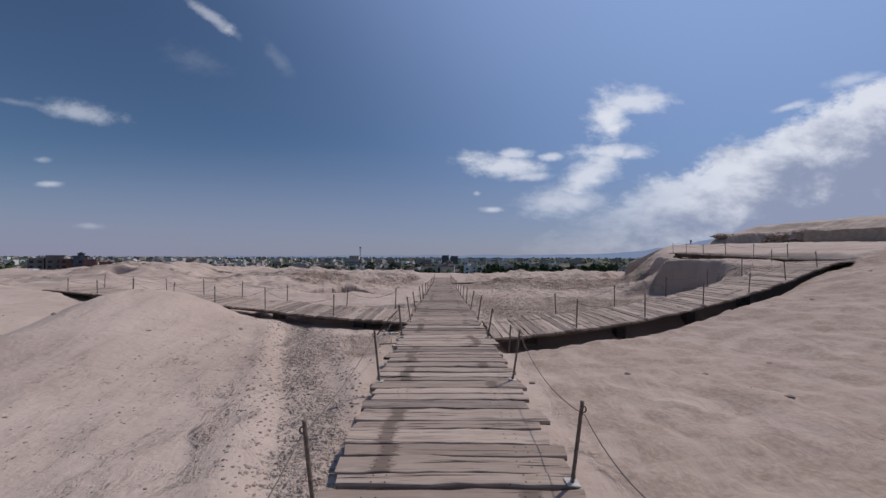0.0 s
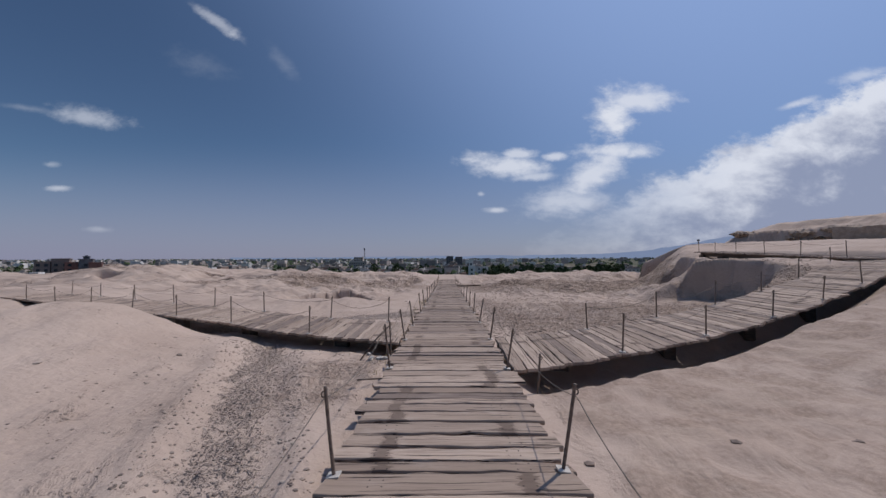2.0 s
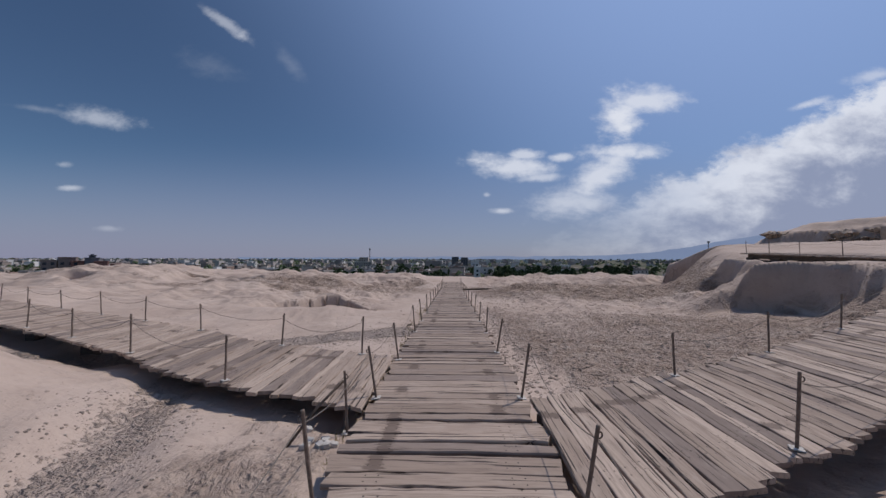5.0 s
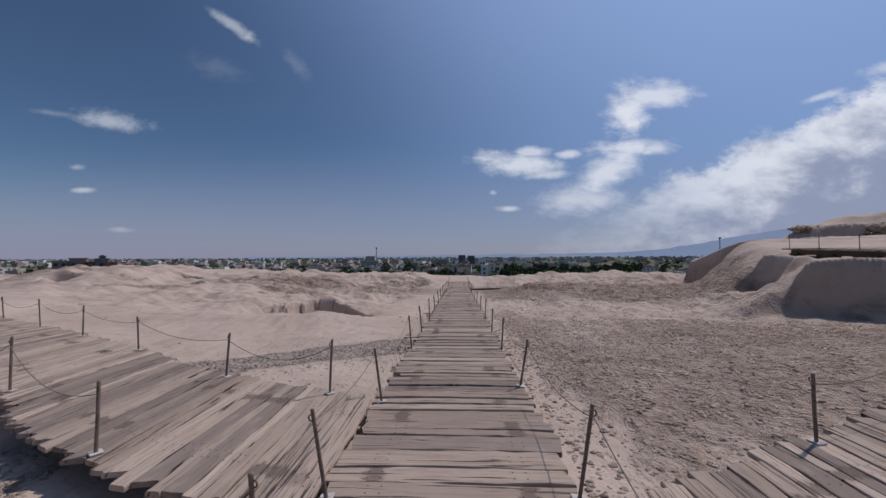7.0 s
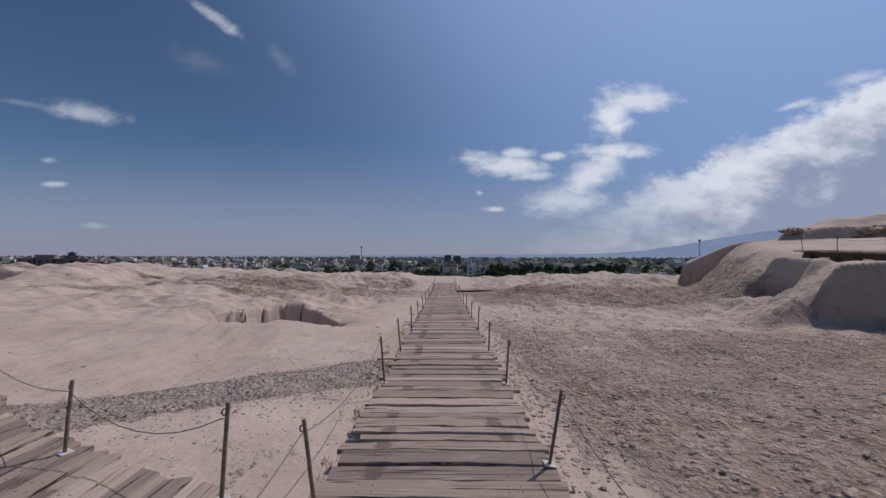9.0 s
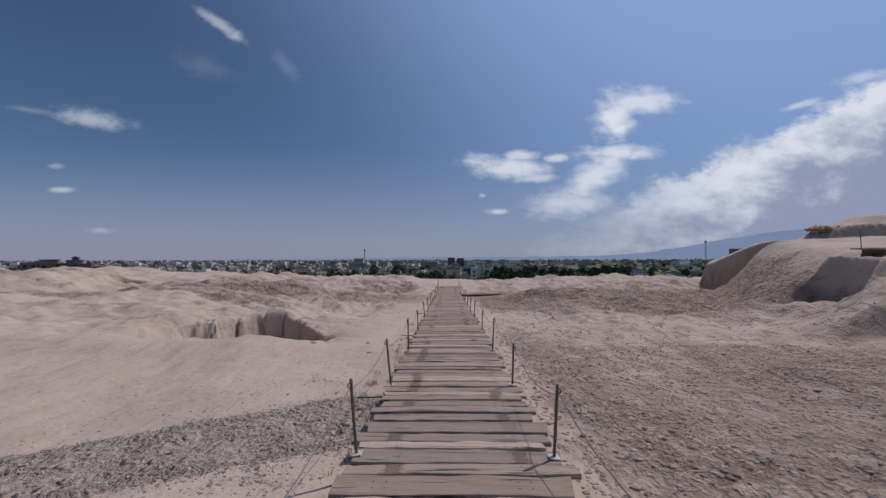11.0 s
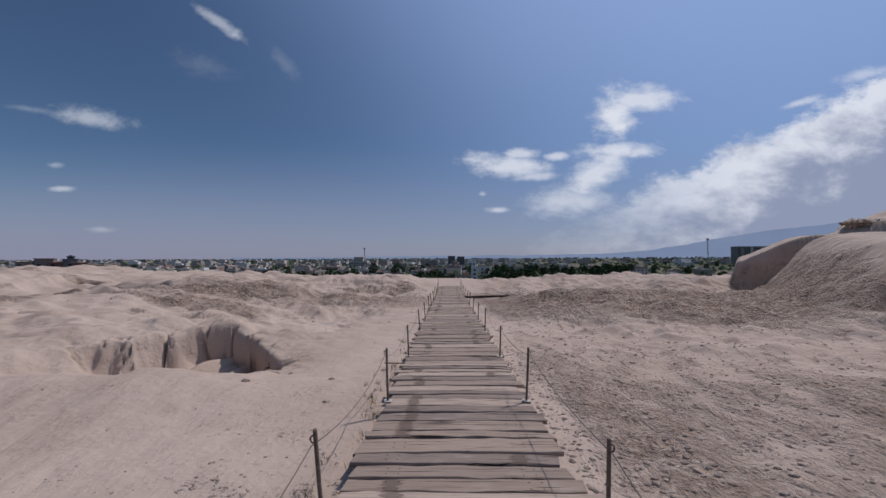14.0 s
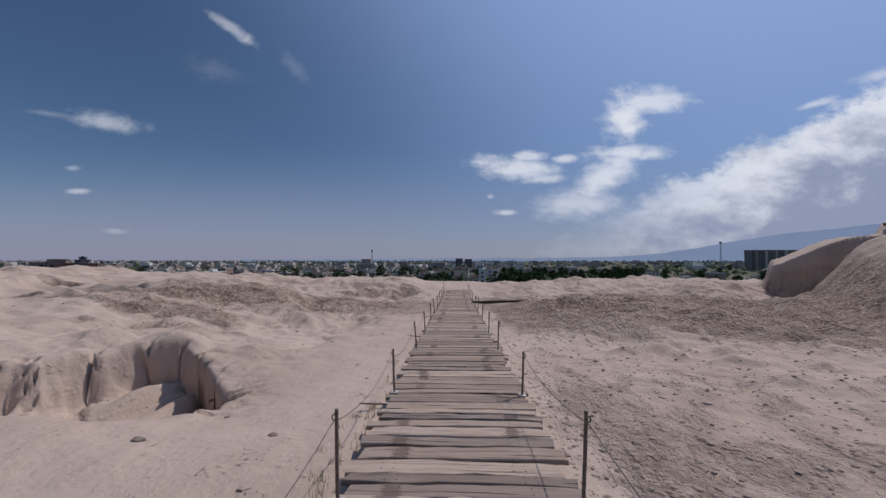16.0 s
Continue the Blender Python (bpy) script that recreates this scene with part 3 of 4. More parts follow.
def walk_beam(deck, path, mat=BEAM, size=(0.09, 0.10)):
    """A joist along path, which gives the top of the joist."""
    bm = bmesh.new()
    rings = []
    for k, p in enumerate(path):
        d = Vector(path[min(k + 1, len(path) - 1)]) - Vector(path[max(k - 1, 0)])
        side = d.cross(Vector((0, 0, 1))).normalized() * size[0] / 2
        top = Vector(p)
        low = top - Vector((0, 0, size[1]))
        rings.append([bm.verts.new(v) for v in (top - side, top + side, low + side, low - side)])
    for a, b in zip(rings, rings[1:]):
        for s in range(4):
            bm.faces.new((a[s], a[(s + 1) % 4], b[(s + 1) % 4], b[s]))
    bm.faces.new(rings[0][::-1])
    bm.faces.new(rings[-1])
    bmesh.ops.recalc_face_normals(bm, faces=bm.faces)
    return part("joist", bm, mat, deck)


def pier(deck, x, y, top, rng, size=(0.30, 0.26)):
    """A mud-brick pad that carries the joists; its dark colour holds the deck's shade."""
    low = land_z(x, y) - 0.08
    bm = bmesh.new()
    box(bm, (size[0], size[1], max(top - low, 0.06)), (0, 0, 0), 0.02)
    for v in bm.verts:
        v.co += Vector((rng.uniform(-0.015, 0.015), rng.uniform(-0.015, 0.015), 0))
    ob = part("pier", bm, BEAM, deck)
    ob.matrix_basis = pose(x, y, (top + low) / 2, 0, 0, rng.uniform(-8, 8))


def empty(name, label, category, kind="", group=""):
    return tagged(new(name), label, category, group, kind)


rng = random.Random(7)
MAIN_END, LEFT_END, RIGHT_END = 40.5, -19.0, 17.0
main_walk = empty("boardwalk_main", "long straight boardwalk of grey weathered planks on joists", "boardwalk", "structure")
for bx in (-0.56, 0.56):
    walk_beam(main_walk, [(bx, y, float(deck_main(y)) - 0.05) for y in np.arange(-8, MAIN_END + 0.1, 0.5)])
left_walk = empty("boardwalk_left", "side boardwalk of grey weathered planks laid askew over the sand", "boardwalk", "structure")
for f in (0.32, 1.72):
    walk_beam(left_walk, [(x, left_near(x) + f, -0.05) for x in np.arange(-0.98, LEFT_END - 0.1, -0.5)])
right_walk = empty("boardwalk_right", "side boardwalk of grey weathered planks climbing the slope", "boardwalk", "structure")
for f in (0.30, 1.76):
    walk_beam(right_walk, [(x, right_near(x) + f, float(deck_right(x)) - 0.05) for x in np.arange(0.98, RIGHT_END + 0.1, 0.4)])
for k in range(6):
    x = -2.4 - 2.9 * k
    pier(left_walk, x, left_near(x) + 0.75, -0.15, rng)
    pier(left_walk, x - 0.3, left_near(x) + 1.75, -0.15, rng)
for k in range(4):
    x = 2.1 + 2.8 * k
    pier(right_walk, x, right_near(x) + 1.15, float(deck_right(x)) - 0.15, rng)
    pier(right_walk, x + 0.2, right_near(x + 0.2) + 1.8, float(deck_right(x)) - 0.15, rng)
# upper walk on the mound, seen from below as a dark ledge
upper_walk = empty("boardwalk_upper", "upper boardwalk of dark planks along the mound's edge", "boardwalk", "structure")


def upper_at(s):
    """Pose s metres along the upper walk."""
    x, y = 15.6 + 0.11 * s, 12.6 + 0.994 * s
    return pose(x, y, 1.56 + 0.036 * s, 0, 0, -6.3)


for off in (-0.55, 0.55):
    walk_beam(upper_walk, [upper_at(s) @ Vector((off, 0, -0.05)) for s in np.arange(0, 10.21, 0.85)], BEAM, (0.12, 0.22))
walk_beam(upper_walk, [upper_at(s) @ Vector((-0.62, 0, -0.33)) for s in np.arange(0, 10.21, 0.85)], BEAM, (0.16, 0.20))
for s in (0.5, 2.4, 4.3, 6.2, 8.1, 9.9):
    for off in (-0.55, 0.55):
        p = upper_at(s) @ Vector((off, 0, -0.2))
        pier(upper_walk, p.x, p.y, p.z, rng, (0.4, 0.4))
# cross walk far down the main one
cross_walk = empty("boardwalk_cross", "far cross boardwalk of dark weathered planks", "boardwalk", "structure")


def cross_at(s):
    x = 1.0 + s
    return pose(x, 37.3 + 0.16 * s, -1.20 + 0.010 * s, 0, 0, 99)


for off in (-0.5, 0.5):
    walk_beam(cross_walk, [cross_at(s) @ Vector((off, 0, -0.05)) for s in np.arange(0, 9.01, 1.0)], BEAM, (0.10, 0.12))


# ---- posts and ropes ----
def rope_post(rng, height):
    """An iron post on a small foot, with a hook near its head."""
    post = empty("rope_post", "rusty iron rope post with a welded hook standing on the boards", "post", group="rope posts")
    bm = bmesh.new()
    r = 0.0145
    tube(bm, [(0, 0, -0.06), (0, 0, 0.0), (rng.uniform(-0.003, 0.003), rng.uniform(-0.003, 0.003), height * 0.5), (0, 0, height - 0.012), (0, 0, height)], r, 8)
    pole = smooth(part("pole", bm, IRON, post))
    bm = bmesh.new()
    box(bm, (0.10, 0.09, 0.012), (0, 0, 0.008), 0.003)
    part("foot_plate", bm, PALE, post, "pale mortar-smeared foot plate")
    bm = bmesh.new()
    ring = [(0.018 + 0.016 * math.cos(a), 0, height - 0.06 + 0.022 * math.sin(a)) for a in np.linspace(2.6, -2.8, 9)]
    tube(bm, ring, 0.006, 5)
    smooth(part("hook", bm, IRON, pole))
    return post


MODELS = [rope_post(rng, h) for h in (0.60, 0.64, 0.67)]
used = [False] * 3


def plant_post(m):
    """A post at the pose m; the first of each model is used itself. Returns the rope's point on it."""
    k = rng.randrange(3)
    if used[k]:
        copy_thing(MODELS[k], m)
    else:
        MODELS[k].matrix_basis, used[k] = m, True
    return m @ Vector((0.03, 0, (0.60, 0.64, 0.67)[k] - 0.10))


def rope(points, rng, label, sag=0.10):
    """A slack rope hung from point to point."""
    bm = bmesh.new()
    line = []
    for a, b in zip(points, points[1:]):
        drop = sag * rng.uniform(0.5, 1.5)
        for k in range(8):
            t = k / 8
            line.append(a.lerp(b, t) - Vector((0, 0, drop * 4 * t * (1 - t))))
    line.append(points[-1])
    tube(bm, line, 0.0042, 5)
    return tagged(smooth(part("rope", bm, ROPE)), label, "rope")


RIGHT_Y = (-4.6, -2.9, -0.75, 0.35, 2.54, 5.12, 7.18, 9.57, 11.70, 13.75, 16.08, 18.43, 21.25, 23.4, 25.9, 28.3, 30.6, 33.0, 35.4)
LEFT_Y = (-4.4, -2.1, 0.05, 2.46, 5.15, 7.13, 8.95, 11.75, 13.72, 16.07, 18.49, 21.38, 23.6, 26.0, 28.2, 30.7, 33.1, 35.6, 38.2, 40.3)
for side, ys in ((1, RIGHT_Y), (-1, LEFT_Y)):
    ties = []
    for y in ys:
        lean = rng.uniform(5, 9.5) if y < 11 else rng.uniform(1, 6)
        m = pose(side * 0.875, y, float(deck_main(y)) + 0.002) @ pose(0, 0, 0, rng.uniform(-2, 3), side * lean, 0) @ pose(0, 0, 0, 0, 0, 0 if side > 0 else 180)
        ties.append(plant_post(m))
    for y in ys[1::2] if side > 0 else ys[::2]:
        bm = bmesh.new()
        tube(bm, [(side * 0.5, 0, 0), (side * 1.0, rng.uniform(-0.03, 0.03), 0.004), (side * (1.3 if side < 0 else 1.0) , rng.uniform(-0.06, 0.06), rng.uniform(-0.02, 0.02))], 0.011, 6)
        part("cross_bar", bm, IRON, main_walk).matrix_basis = pose(0, y - 0.25, float(deck_main(y)) - 0.07)
    rope(ties, rng, "slack grey rope strung between iron posts beside the boardwalk", 0.12)
# side walks: a row of posts on each edge
for xs, edge, dz, extra in (((-1.35, -3.0, -5.5, -7.75, -9.9, -12.3, -14.8, -17.2), left_near, None, (0.10, 1.98)), ((1.15, 3.0, 5.1, 7.3, 9.4, 11.4, 13.4), right_near, deck_right, (0.10, 1.98))):
    for which, off in enumerate(extra):
        ties = []
        for k, x in enumerate(xs):
            if k == 0 and (which == 0 or x > 0):
                continue
            px = x + (0.15 if which else 0) * (1 if x > 0 else -1)
            z = float(dz(px)) if dz else 0.0
            m = pose(px, edge(px) + off, z + 0.002, rng.uniform(-3, 3), rng.uniform(-4, 4), rng.uniform(0, 360))
            ties.append(plant_post(m))
        rope(ties, rng, "slack grey rope strung along the side boardwalk", 0.16)
# two taller posts stand in the ground at the corners of the side walks
plant_post(pose(-1.08, 6.62, -0.22, 2, -2, 0))
plant_post(pose(1.22, 4.72, -0.32, 0, 4, 0))
ties = [plant_post(upper_at(s) @ pose(-0.8, 0, 0, 0, rng.uniform(-3, 3), 0)) for s in (0.6, 2.6, 4.6, 6.6, 8.4, 10.0)]
rope(ties, rng, "slack grey rope strung along the upper boardwalk", 0.1)


# ---- the town on the plain ----
def far_colour(name, colours):
    m, n = material(name)
    rnd = n.add("ShaderNodeObjectInfo").outputs["Random"]
    ramp = n.add("ShaderNodeValToRGB")
    ramp.color_ramp.interpolation = "CONSTANT"
    e = ramp.color_ramp.elements
    e[0].color, e[0].position = (*colours[0], 1), 0
    e[1].color, e[1].position = (*colours[1], 1), 1 / len(colours)
    for k, c in enumerate(colours[2:], 2):
        s = e.new(k / len(colours))
        s.color = (*c, 1)
    n.put(ramp.inputs[0], rnd)
    co = n.add("ShaderNodeTexCoord").outputs["Object"]
    dirt = n.noise(co, 0.6, 4, 0.6)
    col = n.mix(n.math("MULTIPLY", n.step(dirt, 0.45, 0.7), 0.35), ramp.outputs[0], (0.24, 0.20, 0.17, 1))
    finish(n, col, 0.9)
    return m


WALLS = far_colour("town_render", ((0.50, 0.43, 0.38), (0.36, 0.30, 0.26), (0.72, 0.69, 0.66), (0.42, 0.33, 0.28), (0.28, 0.25, 0.24), (0.60, 0.53, 0.48), (0.33, 0.22, 0.18), (0.47, 0.43, 0.40)))
ROOFS = far_colour("town_roof", ((0.38, 0.34, 0.31), (0.55, 0.53, 0.51), (0.25, 0.22, 0.21), (0.44, 0.38, 0.33)))
PANE = simple("dark_window", (0.03, 0.035, 0.045), (0.06, 0.065, 0.075), 2, 0.25, 0.0)
WHITE = simple("white_plaster", (0.72, 0.71, 0.69), (0.82, 0.81, 0.79), 0.6, 0.8, 0.1)
DARKC = simple("grey_concrete", (0.11, 0.11, 0.125), (0.19, 0.19, 0.20), 0.4, 0.8, 0.1)
BARK = simple("tree_bark", (0.10, 0.075, 0.055), (0.18, 0.14, 0.11), 3, 0.95, 0.5)
FOLIAGE = simple("dusty_foliage", (0.035, 0.055, 0.025), (0.085, 0.115, 0.05), 0.8, 0.9, 0.0)
PLAIN_Z = -17.0


def town_house(rng, w, d, storeys):
    """A flat-roofed house: walls, parapet roof, windows, a stair hut on the roof."""
    h = storeys * 3.1
    house = empty("town_house", "flat-roofed rendered town house on the plain", "house", group="town houses")
    bm = bmesh.new()
    box(bm, (w, d, h), (0, 0, h / 2))
    part("wall", bm, WALLS, house)
    bm = bmesh.new()
    box(bm, (w + 0.5, d + 0.5, 0.3), (0, 0, h + 0.15))
    for sx, sy, lx, ly in ((1, 0, 0.25, d), (-1, 0, 0.25, d), (0, 1, w, 0.25), (0, -1, w, 0.25)):
        box(bm, (lx, ly, 0.7), (sx * (w / 2 - 0.1), sy * (d / 2 - 0.1), h + 0.65))
    part("roof", bm, ROOFS, house)
    bm = bmesh.new()
    box(bm, (w * 0.3, d * 0.35, 2.2), (w * rng.uniform(-0.2, 0.2), d * 0.1, h + 1.4))
    part("stair_hut", bm, WALLS, house)
    for s in range(storeys):
        for k in range(max(2, int(w / 4))):
            bm = bmesh.new()
            box(bm, (1.5, 0.16, 1.5), (0, 0, 0))
            win = part("window", bm, PANE, house)
            n = max(2, int(w / 4))
            win.matrix_basis = pose((k + 0.5) / n * w - w / 2, -d / 2 - 0.04, s * 3.1 + 1.7)
    return house


def tree(rng, height, spread):
    """A round-headed roadside tree: tapered trunk with limbs, crown of leaf clumps with gaps."""
    t = empty("tree", "dusty green broad-leaved tree on the plain", "tree", group="town trees")
    bm = bmesh.new()
    tube(bm, [(0, 0, -0.3), (0.05, 0, height * 0.25), (0.1, 0.05, height * 0.55)], 0.22, 6)
    for k in range(5):
        a = k * 1.3 + rng.uniform(0, 0.6)
        tube(bm, [(0.05, 0, height * (0.25 + 0.05 * k)), (math.cos(a) * spread * 0.3, math.sin(a) * spread * 0.3, height * 0.55), (math.cos(a) * spread * 0.5, math.sin(a) * spread * 0.5, height * 0.7)], 0.09, 4)
    part("trunk", bm, BARK, t)
    bm = bmesh.new()
    for _ in range(190):
        a, r, zz = rng.uniform(0, 6.28), spread * math.sqrt(rng.random()), rng.uniform(-1, 1)
        wide = math.sqrt(max(0.05, 1 - zz * zz))
        c = Vector((math.cos(a) * r * wide, math.sin(a) * r * wide, height * 0.64 + zz * height * 0.36))
        s = rng.uniform(0.25, 0.6) * spread * 0.42
        q = Euler((rng.uniform(0, 3), rng.uniform(0, 3), rng.uniform(0, 3))).to_matrix()
        vs = [bm.verts.new(c + q @ Vector(p) * s) for p in ((-1, -0.6, 0), (1, -0.5, 0.2), (0.7, 0.8, -0.1), (-0.6, 0.9, 0.25))]
        bm.faces.new(vs)
    part("crown", bm, FOLIAGE, t)
    return t


def island_colour(name, colours):
    m, n = material(name)
    rnd = n.add("ShaderNodeNewGeometry").outputs["Random Per Island"]
    ramp = n.add("ShaderNodeValToRGB")
    ramp.color_ramp.interpolation = "CONSTANT"
    e = ramp.color_ramp.elements
    e[0].color, e[0].position = (*colours[0], 1), 0
    e[1].color, e[1].position = (*colours[1], 1), 1 / len(colours)
    for k, c in enumerate(colours[2:], 2):
        e.new(k / len(colours)).color = (*c, 1)
    n.put(ramp.inputs[0], rnd)
    finish(n, ramp.outputs[0], 0.9)
    return m


FARTOWN = island_colour("far_town_walls", ((0.48, 0.42, 0.39), (0.30, 0.26, 0.25), (0.70, 0.67, 0.65), (0.40, 0.34, 0.32), (0.24, 0.22, 0.23), (0.58, 0.52, 0.49)))
STONE = island_colour("field_stones", ((0.36, 0.28, 0.232), (0.42, 0.335, 0.28), (0.25, 0.195, 0.165), (0.47, 0.385, 0.325), (0.31, 0.25, 0.212)))


def build_town():
    rng = random.Random(21)
    models = [town_house(rng, rng.uniform(9, 20), rng.uniform(9, 14), rng.choice((1, 1, 2, 2, 3))) for _ in range(10)]
    trees = [tree(rng, rng.uniform(6, 10), rng.uniform(2.6, 4.2)) for _ in range(5)]
    first_h, first_t = set(), set()
    # houses thin out towards the green fields
    count = 0
    while count < 290:
        u = rng.uniform(-1.55, 1.15)
        d = 175 * math.exp(rng.random() ** 1.2 * 1.7)
        if (u > 0.2 and rng.random() < 0.75) or (u > -0.62 and d < 230):
            continue
        count += 1
        m = pose(u * d, d, PLAIN_Z - 0.2, 0, 0, rng.choice((0, 90)) + rng.uniform(-14, 14))
        i = rng.randrange(10)
        if i in first_h:
            copy_thing(models[i], m)
        else:
            models[i].matrix_basis = m
            first_h.add(i)
    for k in range(110):
        d = rng.uniform(290, 540)
        m = pose(rng.uniform(-1.15, 0.12) * d, d, PLAIN_Z - 0.2, 0, 0, rng.choice((0, 90)) + rng.uniform(-14, 14))
        copy_thing(models[rng.randrange(10)], m)
    # a belt of taller trees at the foot of the site
    for k in range(90):
        d = rng.uniform(220, 420)
        m = pose((-0.5 + 1.0 * rng.random() ** 0.9) * d, d, PLAIN_Z - 0.1, 0, 0, rng.uniform(0, 360)) @ Matrix.Scale(rng.uniform(0.95, 1.35), 4)
        copy_thing(trees[rng.randrange(5)], m)
    for k in range(270):
        u = rng.uniform(-1.5, 1.3)
        d = 150 * math.exp(rng.random() * 1.6)
        if u > -0.55 and rng.random() < 0.5:
            d = rng.uniform(140, 215)
        if u < -0.35 and rng.random() < 0.45:
            continue
        m = pose(u * d, d, PLAIN_Z - 0.1, 0, 0, rng.uniform(0, 360))
        i = rng.randrange(5)
        if i in first_t:
            copy_thing(trees[i], m)
        else:
            trees[i].matrix_basis = m
            first_t.add(i)
    # the town's far quarters and the woods between them
    bm = bmesh.new()
    for k in range(1700):
        u = rng.uniform(-1.6, 1.2)
        d = rng.uniform(650, 3200)
        if u > 0.15 and rng.random() < 0.6:
            continue
        h = rng.choice((4, 6, 7, 10, 13))
        box(bm, (rng.uniform(9, 24), rng.uniform(9, 16), h), (0, 0, h / 2), 0, pose(u * d, d, PLAIN_Z - 0.2, 0, 0, rng.uniform(-20, 20)))
    tagged(part("far_houses", bm, FARTOWN), "pale crowded houses of the far town", "houses", kind="stuff")
    verts, faces = [], []
    for k in range(2600):
        u = rng.uniform(-1.6, 1.4)
        d = 300 * math.exp(rng.random() * 2.3)
        s = rng.uniform(1.4, 3.0) * (1 + d / 1500)
        c = Vector((u * d, d, PLAIN_Z + s * rng.uniform(0.3, 1.5)))
        b = len(verts)
        for q in range(6):
            a = q * 1.047
            verts.append(c + Vector((math.cos(a) * s * rng.uniform(0.7, 1.4), math.sin(a) * s * rng.uniform(0.7, 1.4), rng.uniform(-0.5, 0.4) * s)))
        verts.append(c + Vector((rng.uniform(-0.3, 0.3) * s, 0, s * rng.uniform(0.7, 1.2))))
        faces += [(b + q, b + (q + 1) % 6, b + 6) for q in range(6)]
    me = bpy.data.meshes.new("far_woods")
    me.from_pydata(verts, [], faces)
    me.materials.append(FOLIAGE)
    tagged(new("far_woods", me), "dark green tree belts between the far houses", "woods", kind="stuff")


build_town()


def landmark(name, label, category, x, y, blocks, mat, turn=0):
    """A far building of stacked blocks (w, d, h, x, z0)."""
    b = empty(name, label, category)
    b.matrix_basis = pose(x, y, PLAIN_Z, 0, 0, turn)
    for w, d, h, ox, z0 in blocks:
        bm = bmesh.new()
        box(bm, (w, d, h), (ox, 0, z0 + h / 2), 0.1)
        part("wall", bm, mat, b)
        bm = bmesh.new()
        box(bm, (w + 0.6, d + 0.6, 0.5), (ox, 0, z0 + h + 0.25))
        part("roof", bm, mat, b)
        for s in range(max(1, int(h / 3.2))):
            for k in range(max(1, int(w / 3.5))):
                bm = bmesh.new()
                box(bm, (1.6, 0.2, 1.6))
                part("window", bm, PANE, b).matrix_basis = pose(ox - w / 2 + (k + 0.5) * w / max(1, int(w / 3.5)), -d / 2 - 0.06, z0 + s * 3.2 + 1.8)
    return b


landmark("white_tower", "slim white plastered tower among trees", "tower", 20.8, 300, ((5, 5, 11, 0, 0), (3, 3, 5.5, -0.4, 11)), WHITE)
landmark("office_block", "dark grey twin office block above the town", "building", 14, 640, ((12, 12, 20, -8, 0), (12, 12, 19, 8, 0)), DARKC)
landmark("domed_hall", "pale hall rising above the town roofs", "building", -150, 620, ((30, 16, 12, 0, 0), (16, 10, 7, 0, 12)), WALLS)
flats = landmark("apartment_building", "long grey apartment building with pale stair towers", "building", 555, 640, ((126, 16, 34, 0, 0),), simple("grey_render", (0.20, 0.185, 0.19), (0.29, 0.27, 0.27), 0.4, 0.85, 0.1))
for k in range(8):
    bm = bmesh.new()
    box(bm, (3.9, 2.0, 33), (-57 + 16.2 * k, -9.1, 16.5), 0.1)
    part("stair_tower", bm, WALLS, flats)
REDBRICK = simple("red_brick", (0.20, 0.10, 0.085), (0.29, 0.16, 0.135), 1, 0.9, 0.1)
BROWNWALL = simple("brown_render", (0.20, 0.155, 0.14), (0.30, 0.24, 0.215), 1, 0.9, 0.1)
landmark("red_building", "red-brick building with a dark roof behind the dunes", "building", -236, 228, ((9, 9, 16, 0, 0),), REDBRICK, 40)
landmark("red_building", "lower red-brick building with a flat roof", "building", -221, 226, ((6, 9, 15.8, 0, 0), (6, 8, 14.2, 7, 0)), REDBRICK, 40)
landmark("grey_building", "tall grey concrete building above the dunes", "building", -229, 228, ((6.5, 9, 18, 0, 0), (3, 4, 1.6, 0, 18)), DARKC, 40)
landmark("brown_building", "wide brown building with a dark overhanging roof", "building", -250, 230, ((7, 10, 16.5, -6, 0), (8, 10, 18.3, 2, 0)), BROWNWALL, 40)


def radio_mast(x, y, height):
    mast = empty("radio_mast", "thin lattice radio mast on the plain", "mast")
    mast.matrix_basis = pose(x, y, PLAIN_Z)
    bm = bmesh.new()
    for a in (0.5, 2.6, 4.7):
        tube(bm, [(math.cos(a) * 1.3, math.sin(a) * 1.3, 0), (math.cos(a) * 0.35, math.sin(a) * 0.35, height)], 0.16, 4)
    part("leg", bm, DARKC, mast)
    bm = bmesh.new()
    for k in range(14):
        z0, z1 = height * k / 14, height * (k + 1) / 14
        r0, r1 = 1.3 - 0.95 * k / 14, 1.3 - 0.95 * (k + 1) / 14
        for a, b in ((0.5, 2.6), (2.6, 4.7), (4.7, 0.5)):
            tube(bm, [(math.cos(a) * r0, math.sin(a) * r0, z0), (math.cos(b) * r1, math.sin(b) * r1, z1)], 0.07, 3)
    part("bracing", bm, DARKC, mast)
    bm = bmesh.new()
    box(bm, (2.0, 2.0, 2.4), (0, 0, height + 0.8), 0.2)
    part("antenna", bm, DARKC, mast)


radio_mast(-118, 520, 30)
radio_mast(319, 460, 38)


